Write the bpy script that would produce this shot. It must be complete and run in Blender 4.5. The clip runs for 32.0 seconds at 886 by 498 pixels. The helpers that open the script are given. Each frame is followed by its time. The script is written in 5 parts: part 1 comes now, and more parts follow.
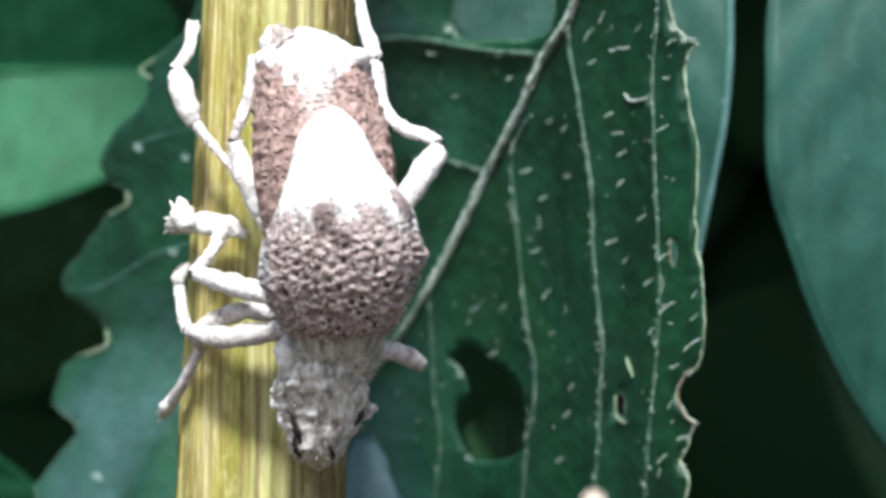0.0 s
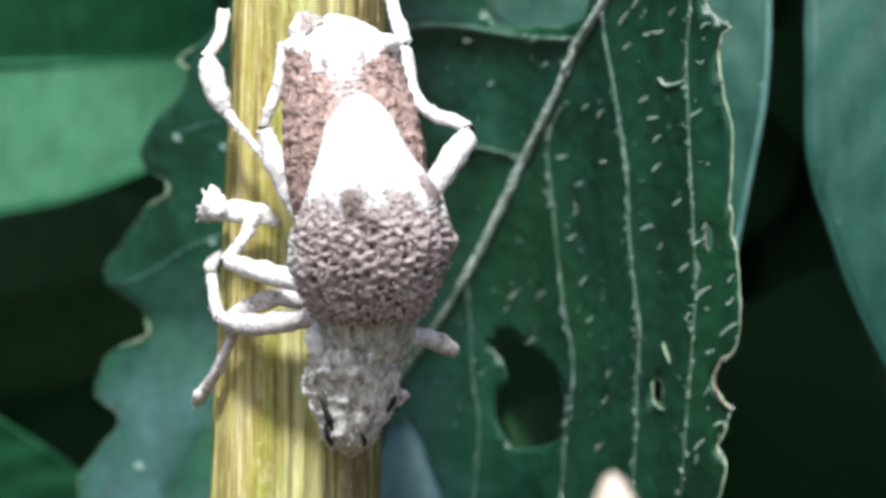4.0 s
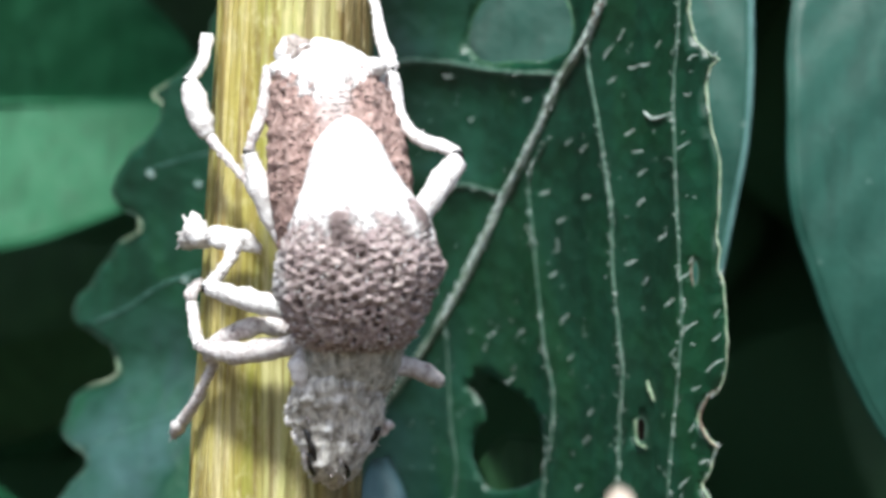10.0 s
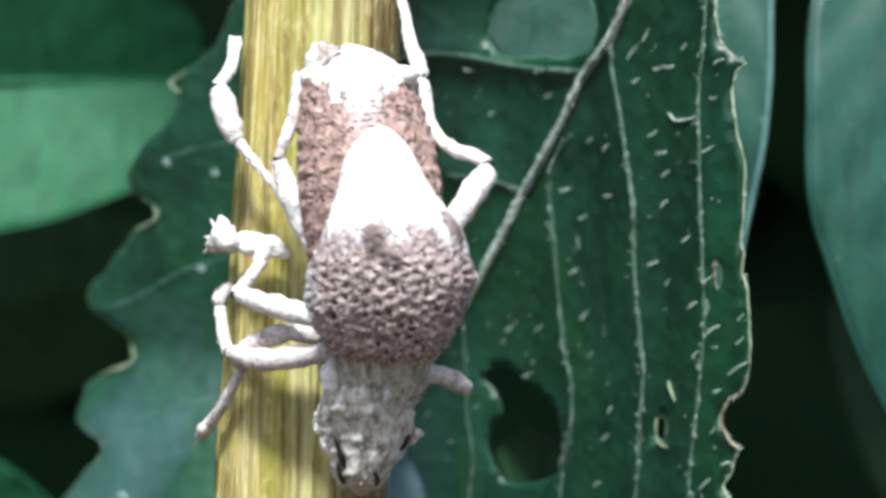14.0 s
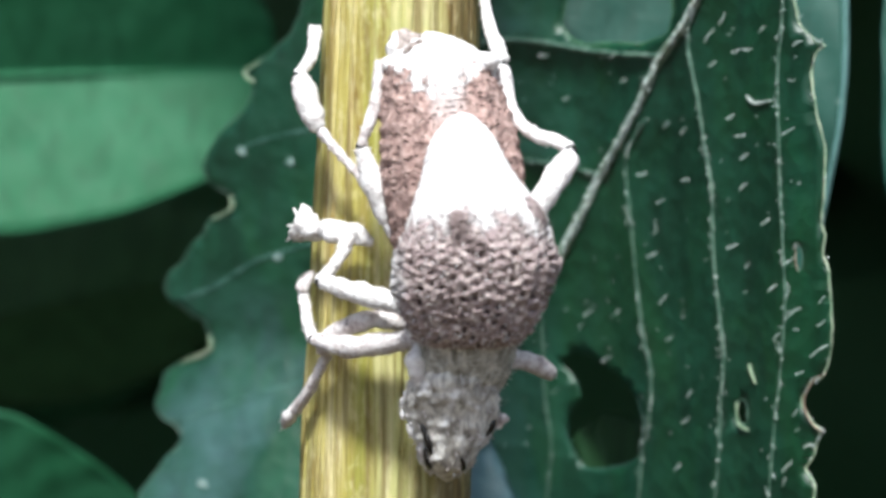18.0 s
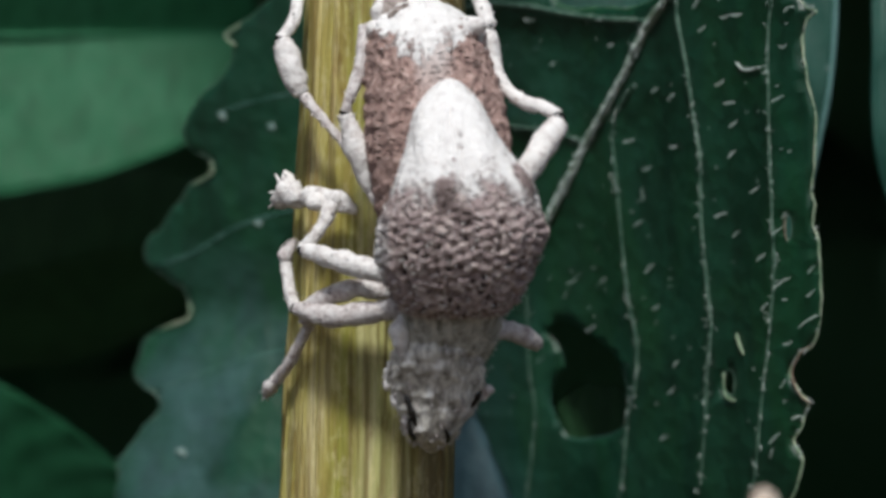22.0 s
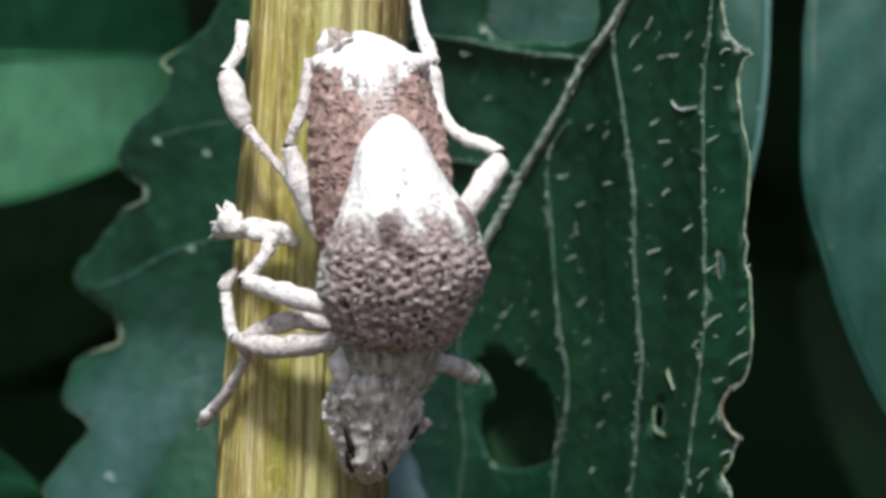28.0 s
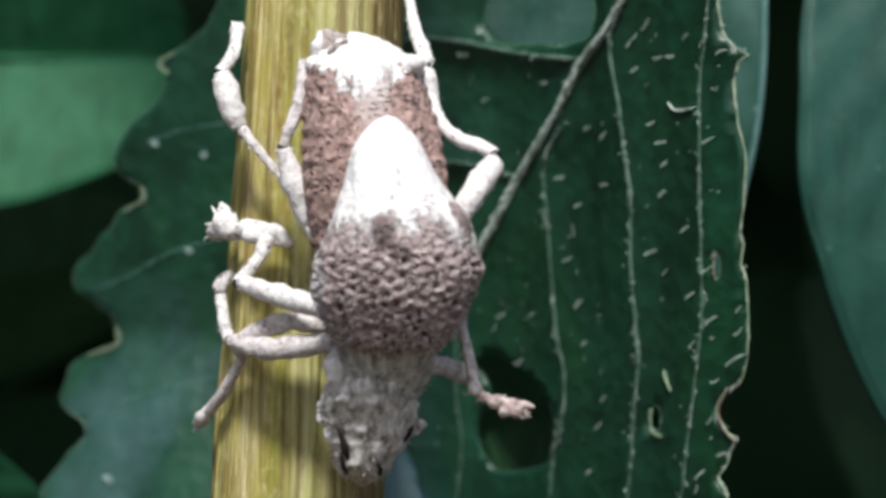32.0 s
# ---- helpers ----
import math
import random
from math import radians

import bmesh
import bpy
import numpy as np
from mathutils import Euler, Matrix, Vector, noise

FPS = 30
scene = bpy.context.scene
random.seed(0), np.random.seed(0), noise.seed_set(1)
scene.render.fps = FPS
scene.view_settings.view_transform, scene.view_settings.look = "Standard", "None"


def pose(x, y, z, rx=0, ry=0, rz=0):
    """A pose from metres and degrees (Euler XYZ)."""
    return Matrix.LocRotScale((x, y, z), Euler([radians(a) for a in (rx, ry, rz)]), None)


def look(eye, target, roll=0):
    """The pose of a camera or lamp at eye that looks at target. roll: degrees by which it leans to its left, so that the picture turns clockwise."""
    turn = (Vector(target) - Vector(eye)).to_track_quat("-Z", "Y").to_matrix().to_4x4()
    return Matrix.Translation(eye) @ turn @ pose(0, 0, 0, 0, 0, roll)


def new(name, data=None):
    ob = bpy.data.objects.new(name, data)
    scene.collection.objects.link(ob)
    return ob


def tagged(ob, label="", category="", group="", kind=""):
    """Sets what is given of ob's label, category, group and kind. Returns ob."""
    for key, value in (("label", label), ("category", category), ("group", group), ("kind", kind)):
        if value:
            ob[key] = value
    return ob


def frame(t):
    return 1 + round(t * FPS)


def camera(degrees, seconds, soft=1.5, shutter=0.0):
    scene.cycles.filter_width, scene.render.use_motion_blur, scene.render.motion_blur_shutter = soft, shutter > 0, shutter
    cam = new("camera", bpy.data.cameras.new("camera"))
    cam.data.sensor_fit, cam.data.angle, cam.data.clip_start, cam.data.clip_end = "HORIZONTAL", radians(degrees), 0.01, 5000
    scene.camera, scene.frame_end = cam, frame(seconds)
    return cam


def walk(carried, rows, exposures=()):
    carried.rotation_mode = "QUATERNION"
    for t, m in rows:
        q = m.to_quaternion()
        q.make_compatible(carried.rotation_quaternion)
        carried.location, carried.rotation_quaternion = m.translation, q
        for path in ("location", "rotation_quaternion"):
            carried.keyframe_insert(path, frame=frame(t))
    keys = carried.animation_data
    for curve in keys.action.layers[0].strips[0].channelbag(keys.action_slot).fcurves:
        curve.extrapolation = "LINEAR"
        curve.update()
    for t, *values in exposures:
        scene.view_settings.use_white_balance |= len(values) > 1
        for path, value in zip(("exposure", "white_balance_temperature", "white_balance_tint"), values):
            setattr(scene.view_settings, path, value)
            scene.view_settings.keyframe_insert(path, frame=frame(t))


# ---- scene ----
import math as _m
from mathutils.geometry import delaunay_2d_cdt

MM = 0.001
LIFT = 0.6          # height of the insects above the ground, m


def V(x, y, z):
    """Plan millimetres to metres."""
    return Vector((x * MM, y * MM, z * MM + LIFT))


# ---- camera ----
cam = camera(24.0, 32.0, soft=3.5)
cam.data.dof.use_dof = True
cam.data.dof.focus_distance = 0.0605
cam.data.dof.aperture_fstop = 92


def aim(x, y, z, yaw, pitch, roll):
    a, b = radians(yaw), radians(pitch)
    eye = V(x, y, z)
    way = Vector((-_m.sin(a) * _m.cos(b), _m.cos(a) * _m.cos(b), _m.sin(b)))
    return look(eye, eye + way, roll)


PATH = [
    (0.0, 3.36, -59.83, 1.79, 0.83, 0.52, -0.24),
    (0.5, 4.25, -60.11, 1.65, 1.87, 0.19, -0.47),
    (1.0, 4.77, -60.42, 1.99, 2.51, 0.09, -0.58),
    (1.5, 4.70, -60.27, 2.14, 2.77, 0.06, -0.61),
    (2.0, 4.60, -60.34, 2.15, 2.79, 0.07, -0.73),
    (2.5, 4.60, -59.87, 1.85, 2.64, 0.06, -0.70),
    (4.5, 4.00, -59.49, 1.41, 2.39, 0.40, -0.65),
    (5.0, 3.78, -58.43, 0.45, 2.14, 0.53, -0.59),
    (5.5, 3.51, -58.39, 0.06, 1.95, 1.23, -0.58),
    (6.0, 3.20, -57.87, -0.31, 1.51, 2.48, -0.58),
    (6.5, 3.20, -57.95, -0.98, 1.19, 3.25, -0.44),
    (7.0, 3.27, -58.79, -0.88, 1.23, 3.30, -0.45),
    (7.5, 3.19, -58.91, -0.30, 1.25, 3.30, -0.38),
    (8.0, 3.17, -59.04, -0.13, 1.21, 3.00, -0.37),
    (8.5, 3.26, -58.68, -0.14, 1.07, 2.50, -0.36),
    (9.0, 3.30, -58.83, 0.18, 1.09, 2.46, -0.32),
    (9.5, 3.37, -58.90, 0.24, 1.08, 2.35, -0.24),
    (10.0, 3.14, -58.60, 0.37, 1.13, 2.29, -0.18),
    (10.5, 2.92, -58.61, 0.37, 1.08, 2.08, -0.12),
    (11.0, 3.05, -58.33, 0.33, 1.01, 1.93, -0.08),
    (11.5, 2.78, -58.51, 0.41, 0.89, 1.86, -0.14),
    (12.0, 2.65, -58.33, 0.71, 0.86, 1.72, -0.06),
    (12.5, 2.29, -58.62, 1.37, 0.82, 1.30, -0.03),
    (13.0, 2.29, -58.64, 1.45, 0.72, 0.97, 0.01),
    (13.5, 2.01, -59.00, 1.95, 0.77, 0.97, 0.04),
    (14.0, 1.77, -58.78, 2.20, 0.61, 0.74, 0.20),
    (14.5, 1.57, -58.76, 2.30, 0.50, 0.42, 0.28),
    (16.5, 0.27, -58.47, 2.16, 0.18, -0.01, 0.29),
    (17.0, -0.07, -58.63, 2.24, 0.23, -0.03, 0.30),
    (17.5, 0.69, -58.92, 2.36, 0.96, 0.21, -0.12),
    (18.0, 0.95, -58.98, 2.19, 2.10, 0.37, -0.46),
    (18.5, 1.36, -59.02, 2.42, 2.45, 0.13, -0.57),
    (19.0, 1.41, -58.87, 2.59, 2.65, -0.35, -0.53),
    (19.5, 1.26, -58.83, 2.48, 2.44, -0.31, -0.45),
    (20.0, 1.10, -58.83, 2.49, 2.12, -0.18, -0.50),
    (20.5, 1.32, -58.67, 2.47, 1.93, -0.25, -0.53),
    (21.0, 1.42, -58.51, 2.36, 2.02, -0.32, -0.49),
    (21.5, 0.97, -58.67, 2.56, 1.71, -0.39, -0.37),
    (22.0, 0.74, -57.95, 2.35, 1.52, -0.66, -0.22),
    (22.5, 0.68, -58.11, 2.38, 0.39, -0.59, 0.15),
    (23.0, 0.63, -58.08, 2.13, 0.05, -0.26, 0.23),
    (23.5, 0.65, -58.28, 2.47, -0.11, 0.15, 0.37),
    (24.0, 0.36, -58.44, 2.43, -0.59, 0.42, 0.43),
    (24.5, 0.30, -58.27, 2.40, -0.66, 0.41, 0.46),
    (25.0, 0.08, -57.94, 2.15, -0.93, -0.07, 0.55),
    (25.5, 0.39, -57.95, 2.23, -1.25, -0.29, 0.66),
    (27.5, -0.30, -58.57, 2.75, -0.86, -0.11, 0.77),
    (28.0, -0.09, -58.55, 2.75, -0.93, -0.10, 0.82),
    (28.5, -0.11, -58.37, 2.76, -1.01, -0.07, 0.81),
    (29.0, -0.55, -58.33, 2.64, -1.12, -0.10, 0.86),
    (29.5, -0.50, -58.28, 2.71, -1.12, -0.11, 0.81),
    (30.0, -0.56, -58.66, 2.89, -1.00, -0.05, 0.85),
    (30.5, -0.38, -58.66, 2.92, -1.07, -0.05, 0.83),
    (31.0, -0.39, -58.58, 2.99, -0.99, -0.05, 0.83),
    (31.5, -0.37, -58.54, 3.00, -1.08, -0.10, 0.79),
    (32.0, 0.17, -58.48, 2.74, -0.82, -0.05, 0.78),
]
EXPOSURES = [(0.0, 0.42, 6150, 7), (20.0, 0.40, 6150, 8), (20.5, 0.14, 6150, 8), (21.0, -0.28, 6150, 8), (21.5, -0.58, 6250, 9), (22.0, -0.72, 6300, 9),
             (22.5, -0.66, 6300, 10), (23.0, -0.48, 6300, 11), (25.0, -0.42, 6300, 11), (28.0, -0.24, 6350, 10), (32.0, -0.24, 6350, 10)]
walk(cam, [(r[0], aim(*r[1:])) for r in PATH], EXPOSURES)

# ---- light ----
SUN_DIR = Vector((-0.04, -0.57, 0.82)).normalized()     # towards the sun
world = bpy.data.worlds.new("world")
scene.world = world
world.use_nodes = True
wn = world.node_tree.nodes
sky = wn.new("ShaderNodeTexSky")
sky.sky_type = "NISHITA"
sky.sun_disc = False
sky.dust_density = 3.0
sky.ozone_density = 0.7
sky.sun_elevation = _m.asin(SUN_DIR.z)
sky.sun_rotation = _m.atan2(SUN_DIR.x, SUN_DIR.y)
wn["Background"].inputs["Strength"].default_value = 0.128
world.node_tree.links.new(sky.outputs[0], wn["Background"].inputs["Color"])
sun = new("sun", bpy.data.lights.new("sun", "SUN"))
sun.data.energy = 4.9
sun.data.angle = radians(8)
sun.data.color = (1.0, 0.975, 0.93)
sun.matrix_world = look(SUN_DIR * 3 + Vector((0, 0, LIFT)), (0, 0, LIFT))


# ---- materials ----
class Nodes:
    def __init__(self, name):
        self.m = bpy.data.materials.new(name)
        self.m.use_nodes = True
        self.t = self.m.node_tree
        self.b = self.t.nodes["Principled BSDF"]
        self.out = self.t.nodes["Material Output"]
        self.co = self.t.nodes.new("ShaderNodeTexCoord").outputs["Object"]

    def put(self, kind, ins=(), **props):
        n = self.t.nodes.new(kind)
        for k, v in props.items():
            setattr(n, k, v)
        for key, v in dict(ins).items():
            if isinstance(v, bpy.types.NodeSocket):
                self.t.links.new(v, n.inputs[key])
            else:
                n.inputs[key].default_value = v
        return n

    def mm(self, sx=1.0, sy=1.0, sz=1.0):
        """Coordinates in millimetres, scaled by axis."""
        return self.put("ShaderNodeMapping", {"Vector": self.co, "Scale": (sx / MM, sy / MM, sz / MM)}).outputs[0]

    def noise(self, vec, scale, detail=4.0, rough=0.55, distort=0.0):
        return self.put("ShaderNodeTexNoise", {"Vector": vec, "Scale": scale, "Detail": detail, "Roughness": rough, "Distortion": distort}).outputs["Fac"]

    def voro(self, vec, scale, feature="F1"):
        return self.put("ShaderNodeTexVoronoi", {"Vector": vec, "Scale": scale}, feature=feature).outputs["Distance"]

    def ramp(self, fac, *stops):
        n = self.put("ShaderNodeValToRGB", {"Fac": fac})
        e = n.color_ramp.elements
        while len(e) < len(stops):
            e.new(0.5)
        for el, (p, c) in zip(e, stops):
            el.position = p
            el.color = (*c, 1.0) if isinstance(c, tuple) else (c, c, c, 1.0)
        return n.outputs["Color"]

    def mix(self, fac, a, b, mode="MIX"):
        n = self.t.nodes.new("ShaderNodeMix")
        n.data_type, n.blend_type = "RGBA", mode
        for i, v in ((0, fac), (6, a), (7, b)):
            if isinstance(v, bpy.types.NodeSocket):
                self.t.links.new(v, n.inputs[i])
            else:
                n.inputs[i].default_value = v if i == 0 else (*v, 1.0)
        return n.outputs[2]

    def math(self, op, a, b=0.0):
        n = self.put("ShaderNodeMath", operation=op)
        for i, v in ((0, a), (1, b)):
            if isinstance(v, bpy.types.NodeSocket):
                self.t.links.new(v, n.inputs[i])
            else:
                n.inputs[i].default_value = v
        return n.outputs[0]

    def part_of(self, axis):
        return self.put("ShaderNodeSeparateXYZ", {"Vector": self.mm()}).outputs[axis]

    def bump(self, height, strength, depth_mm):
        n = self.put("ShaderNodeBump", {"Height": height, "Strength": strength, "Distance": depth_mm * MM})
        self.t.links.new(n.outputs[0], self.b.inputs["Normal"])

    def done(self, colour, rough=0.6, spec=0.5, **more):
        for key, v in (("Base Color", colour), ("Roughness", rough), ("Specular IOR Level", spec), *more.items()):
            if isinstance(v, bpy.types.NodeSocket):
                self.t.links.new(v, self.b.inputs[key])
            elif isinstance(v, tuple) and len(v) == 3:
                self.b.inputs[key].default_value = (*v, 1.0)
            else:
                self.b.inputs[key].default_value = v
        return self.m


STEM_TOP, STEM_LOW = (-2.58, 4.60, 10.13), (-3.20, 4.60, -4.97)


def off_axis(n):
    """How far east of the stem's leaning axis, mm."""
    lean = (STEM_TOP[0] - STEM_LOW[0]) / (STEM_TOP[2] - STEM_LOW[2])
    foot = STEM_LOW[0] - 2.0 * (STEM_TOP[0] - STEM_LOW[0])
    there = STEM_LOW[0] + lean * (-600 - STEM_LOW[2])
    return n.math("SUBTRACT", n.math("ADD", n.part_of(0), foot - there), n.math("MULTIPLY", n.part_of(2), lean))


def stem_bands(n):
    """The stem's colours from its west side round to its east, which is darkest."""
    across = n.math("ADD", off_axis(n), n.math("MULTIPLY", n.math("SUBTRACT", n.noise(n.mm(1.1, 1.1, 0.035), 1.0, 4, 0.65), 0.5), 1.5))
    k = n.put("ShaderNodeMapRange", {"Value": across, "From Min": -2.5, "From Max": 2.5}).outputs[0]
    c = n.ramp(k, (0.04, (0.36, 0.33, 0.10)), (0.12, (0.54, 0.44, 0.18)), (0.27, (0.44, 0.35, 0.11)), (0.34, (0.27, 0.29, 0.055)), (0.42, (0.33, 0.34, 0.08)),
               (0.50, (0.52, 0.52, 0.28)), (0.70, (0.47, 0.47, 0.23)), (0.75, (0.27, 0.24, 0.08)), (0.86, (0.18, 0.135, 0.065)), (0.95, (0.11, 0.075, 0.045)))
    beads = n.noise(n.mm(3.4, 3.4, 1.5), 1.0, 4, 0.65)      # bead-like pale scurf
    c = n.mix(0.14, c, (0.38, 0.40, 0.04))
    blotch = n.noise(n.mm(1.6, 1.6, 0.38), 1.0, 5, 0.75, 0.6)       # rusty blotches
    c = n.mix(n.ramp(blotch, (0.54, 0.0), (0.64, 0.8)), c, (0.17, 0.085, 0.022))
    return n.mix(n.ramp(beads, (0.51, 0.0), (0.63, 0.65)), c, (0.72, 0.65, 0.36))


def stem_material():
    n = Nodes("plant_stem")
    fine = n.noise(n.mm(2.7, 2.7, 0.13), 1.0, 6, 0.62)
    broad = n.noise(n.mm(1.1, 1.1, 0.05), 1.0, 3, 0.5)
    blot = n.noise(n.mm(2.2, 2.2, 0.16), 1.0, 4, 0.6, 0.3)
    c = n.ramp(fine, (0.30, (0.12, 0.075, 0.02)), (0.44, (0.30, 0.27, 0.045)), (0.56, (0.46, 0.42, 0.09)), (0.70, (0.74, 0.67, 0.34)))
    c = n.mix(n.ramp(broad, (0.40, 0.0), (0.62, 1.0)), c, (0.36, 0.34, 0.05), "MIX")
    c2 = n.ramp(fine, (0.34, (0.15, 0.11, 0.025)), (0.48, (0.38, 0.35, 0.08)), (0.62, (0.80, 0.74, 0.48)))
    c = n.mix(0.65, c, c2)
    c = n.mix(n.ramp(blot, (0.50, 0.0), (0.62, 0.8)), c, (0.19, 0.10, 0.03))
    # dark brown strip along the east flank
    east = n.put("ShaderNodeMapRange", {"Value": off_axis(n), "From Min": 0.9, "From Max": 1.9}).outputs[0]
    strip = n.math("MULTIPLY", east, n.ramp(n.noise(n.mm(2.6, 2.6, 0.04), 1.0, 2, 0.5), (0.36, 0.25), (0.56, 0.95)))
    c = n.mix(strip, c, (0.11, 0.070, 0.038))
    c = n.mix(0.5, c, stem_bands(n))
    c = n.mix(n.ramp(n.noise(n.mm(6.0, 6.0, 0.10), 1.0, 3, 0.6), (0.50, 0.0), (0.62, 0.6)), c, (0.15, 0.105, 0.03))
    n.bump(n.math("ADD", fine, n.noise(n.mm(9, 9, 2.5), 1.0, 3)), 0.6, 0.10)
    return n.done(c, 0.5, 0.4)


def scale_colours(n, whitish, lilac):
    """Mottled scales of a weevil: pale and dark grains."""
    v = n.mm()
    grain = n.noise(v, 5.5, 4, 0.65)
    cells = n.voro(v, 4.2)
    c = n.ramp(grain, (0.28, whitish[2]), (0.47, whitish[1]), (0.66, whitish[0]))
    c = n.mix(n.ramp(n.noise(v, 1.1, 3), (0.42, 0.0), (0.62, 0.55)), c, lilac)
    return c, grain, cells


def elytra_material(name, low, high, tail, flank=-9.0, spots=(), scales=((0.76, 0.67, 0.63), (0.355, 0.276, 0.27), (0.05, 0.038, 0.036)), tone=(0.42, 0.335, 0.335), pit=1.0, stripe=False, tufts=()):
    """Brown scales turning to a chalk-white rear; low and high: heights between which the border wavers, mm over the base."""
    n = Nodes(name)
    c, grain, cells = scale_colours(n, scales, tone)
    z = n.part_of(2)
    jag = n.noise(n.mm(1.7, 1.7, 0.9), 1.0, 5, 0.75)
    edge = n.math("ADD", z, n.math("MULTIPLY", n.math("SUBTRACT", jag, 0.5), 4.2))
    white = n.put("ShaderNodeMapRange", {"Value": edge, "From Min": low, "From Max": high}).outputs[0]
    if stripe:      # the white reaches lowest on the seam
        edge = n.math("SUBTRACT", edge, n.math("MULTIPLY", n.math("ABSOLUTE", n.math("ADD", n.part_of(0), 0.40)), 0.55))
        white = n.put("ShaderNodeMapRange", {"Value": edge, "From Min": low, "From Max": high}).outputs[0]
    side = n.math("ADD", n.math("MULTIPLY", n.part_of(0), -1.0), n.math("MULTIPLY", n.math("SUBTRACT", jag, 0.5), 1.4))
    white = n.math("MAXIMUM", white, n.put("ShaderNodeMapRange", {"Value": side, "From Min": -flank - 0.25, "From Max": -flank + 0.1}).outputs[0]) if flank > -8 else white
    if stripe:      # pale band down the middle of the slope
        d = n.math("ADD", n.math("ABSOLUTE", n.math("ADD", n.part_of(0), 0.22)), n.math("MULTIPLY", n.math("SUBTRACT", jag, 0.5), 0.8))
        band = n.math("MULTIPLY", n.put("ShaderNodeMapRange", {"Value": d, "From Min": 0.62, "From Max": 0.25}).outputs[0], n.put("ShaderNodeMapRange", {"Value": z, "From Min": 3.0, "From Max": 4.4}).outputs[0])
        white = n.math("MAXIMUM", white, n.math("MULTIPLY", band, 0.55))
    for place, size in spots:
        d = n.put("ShaderNodeVectorMath", {0: n.mm(), 1: place}, operation="DISTANCE").outputs["Value"]
        d = n.math("ADD", d, n.math("MULTIPLY", n.math("SUBTRACT", jag, 0.5), 0.9))
        white = n.math("MULTIPLY", white, n.put("ShaderNodeMapRange", {"Value": d, "From Min": size * 0.7, "From Max": size}).outputs[0])
    chalk = n.ramp(n.noise(n.mm(), 2.6, 4, 0.7), (0.31, (0.26, 0.22, 0.21)), (0.385, tail), (0.6, (0.88, 0.87, 0.86)))
    c = n.mix(white, c, chalk)
    for place, size in tufts:       # tufts of dark bristly scales
        d = n.put("ShaderNodeVectorMath", {0: n.mm(), 1: place}, operation="DISTANCE").outputs["Value"]
        d = n.math("ADD", d, n.math("MULTIPLY", n.math("SUBTRACT", n.noise(n.mm(3.0, 3.0, 1.6), 1.0, 4, 0.7), 0.5), 0.8))
        c = n.mix(n.put("ShaderNodeMapRange", {"Value": d, "From Min": size, "From Max": size * 0.6, "To Max": 0.85}).outputs[0], c, (0.15, 0.115, 0.11))
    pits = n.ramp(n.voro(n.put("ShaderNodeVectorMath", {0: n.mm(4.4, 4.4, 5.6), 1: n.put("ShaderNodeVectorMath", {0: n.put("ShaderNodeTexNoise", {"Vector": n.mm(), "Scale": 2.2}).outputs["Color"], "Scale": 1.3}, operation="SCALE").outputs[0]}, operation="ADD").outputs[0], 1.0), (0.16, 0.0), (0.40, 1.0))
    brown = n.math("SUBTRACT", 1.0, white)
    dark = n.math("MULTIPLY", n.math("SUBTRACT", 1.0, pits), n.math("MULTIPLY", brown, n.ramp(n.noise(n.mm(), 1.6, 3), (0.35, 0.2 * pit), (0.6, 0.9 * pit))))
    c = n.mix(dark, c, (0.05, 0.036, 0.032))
    bare = n.put("ShaderNodeAttribute", attribute_name="pitted").outputs["Fac"]      # puncture floors coloured darker, in step with the relief
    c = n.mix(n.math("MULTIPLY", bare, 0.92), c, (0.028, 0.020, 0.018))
    n.bump(n.math("ADD", n.math("MULTIPLY", grain, 0.6), n.math("MULTIPLY", pits, n.math("ADD", n.math("MULTIPLY", brown, 0.9), 0.1))), 0.8, 0.20)
    return n.done(c, 0.85, 0.15)


def leg_material(name, a, b):
    n = Nodes(name)
    v = n.mm()
    f = n.noise(v, 4.0, 4, 0.7)
    c = n.ramp(f, (0.30, b), (0.50, a), (0.75, (0.84, 0.83, 0.82)))
    c = n.mix(n.ramp(n.noise(v, 1.3, 3, 0.6), (0.50, 0.0), (0.70, 0.35)), c, b)
    speck = n.math("MULTIPLY", n.ramp(n.voro(v, 3.2), (0.14, 1.0), (0.22, 0.0)), n.ramp(n.noise(v, 0.9, 2), (0.48, 0.0), (0.56, 0.8)))
    c = n.mix(speck, c, (0.10, 0.085, 0.085))
    n.bump(n.math("ADD", n.voro(v, 9.0), n.noise(v, 14, 3)), 0.5, 0.05)
    return n.done(c, 0.8, 0.2)


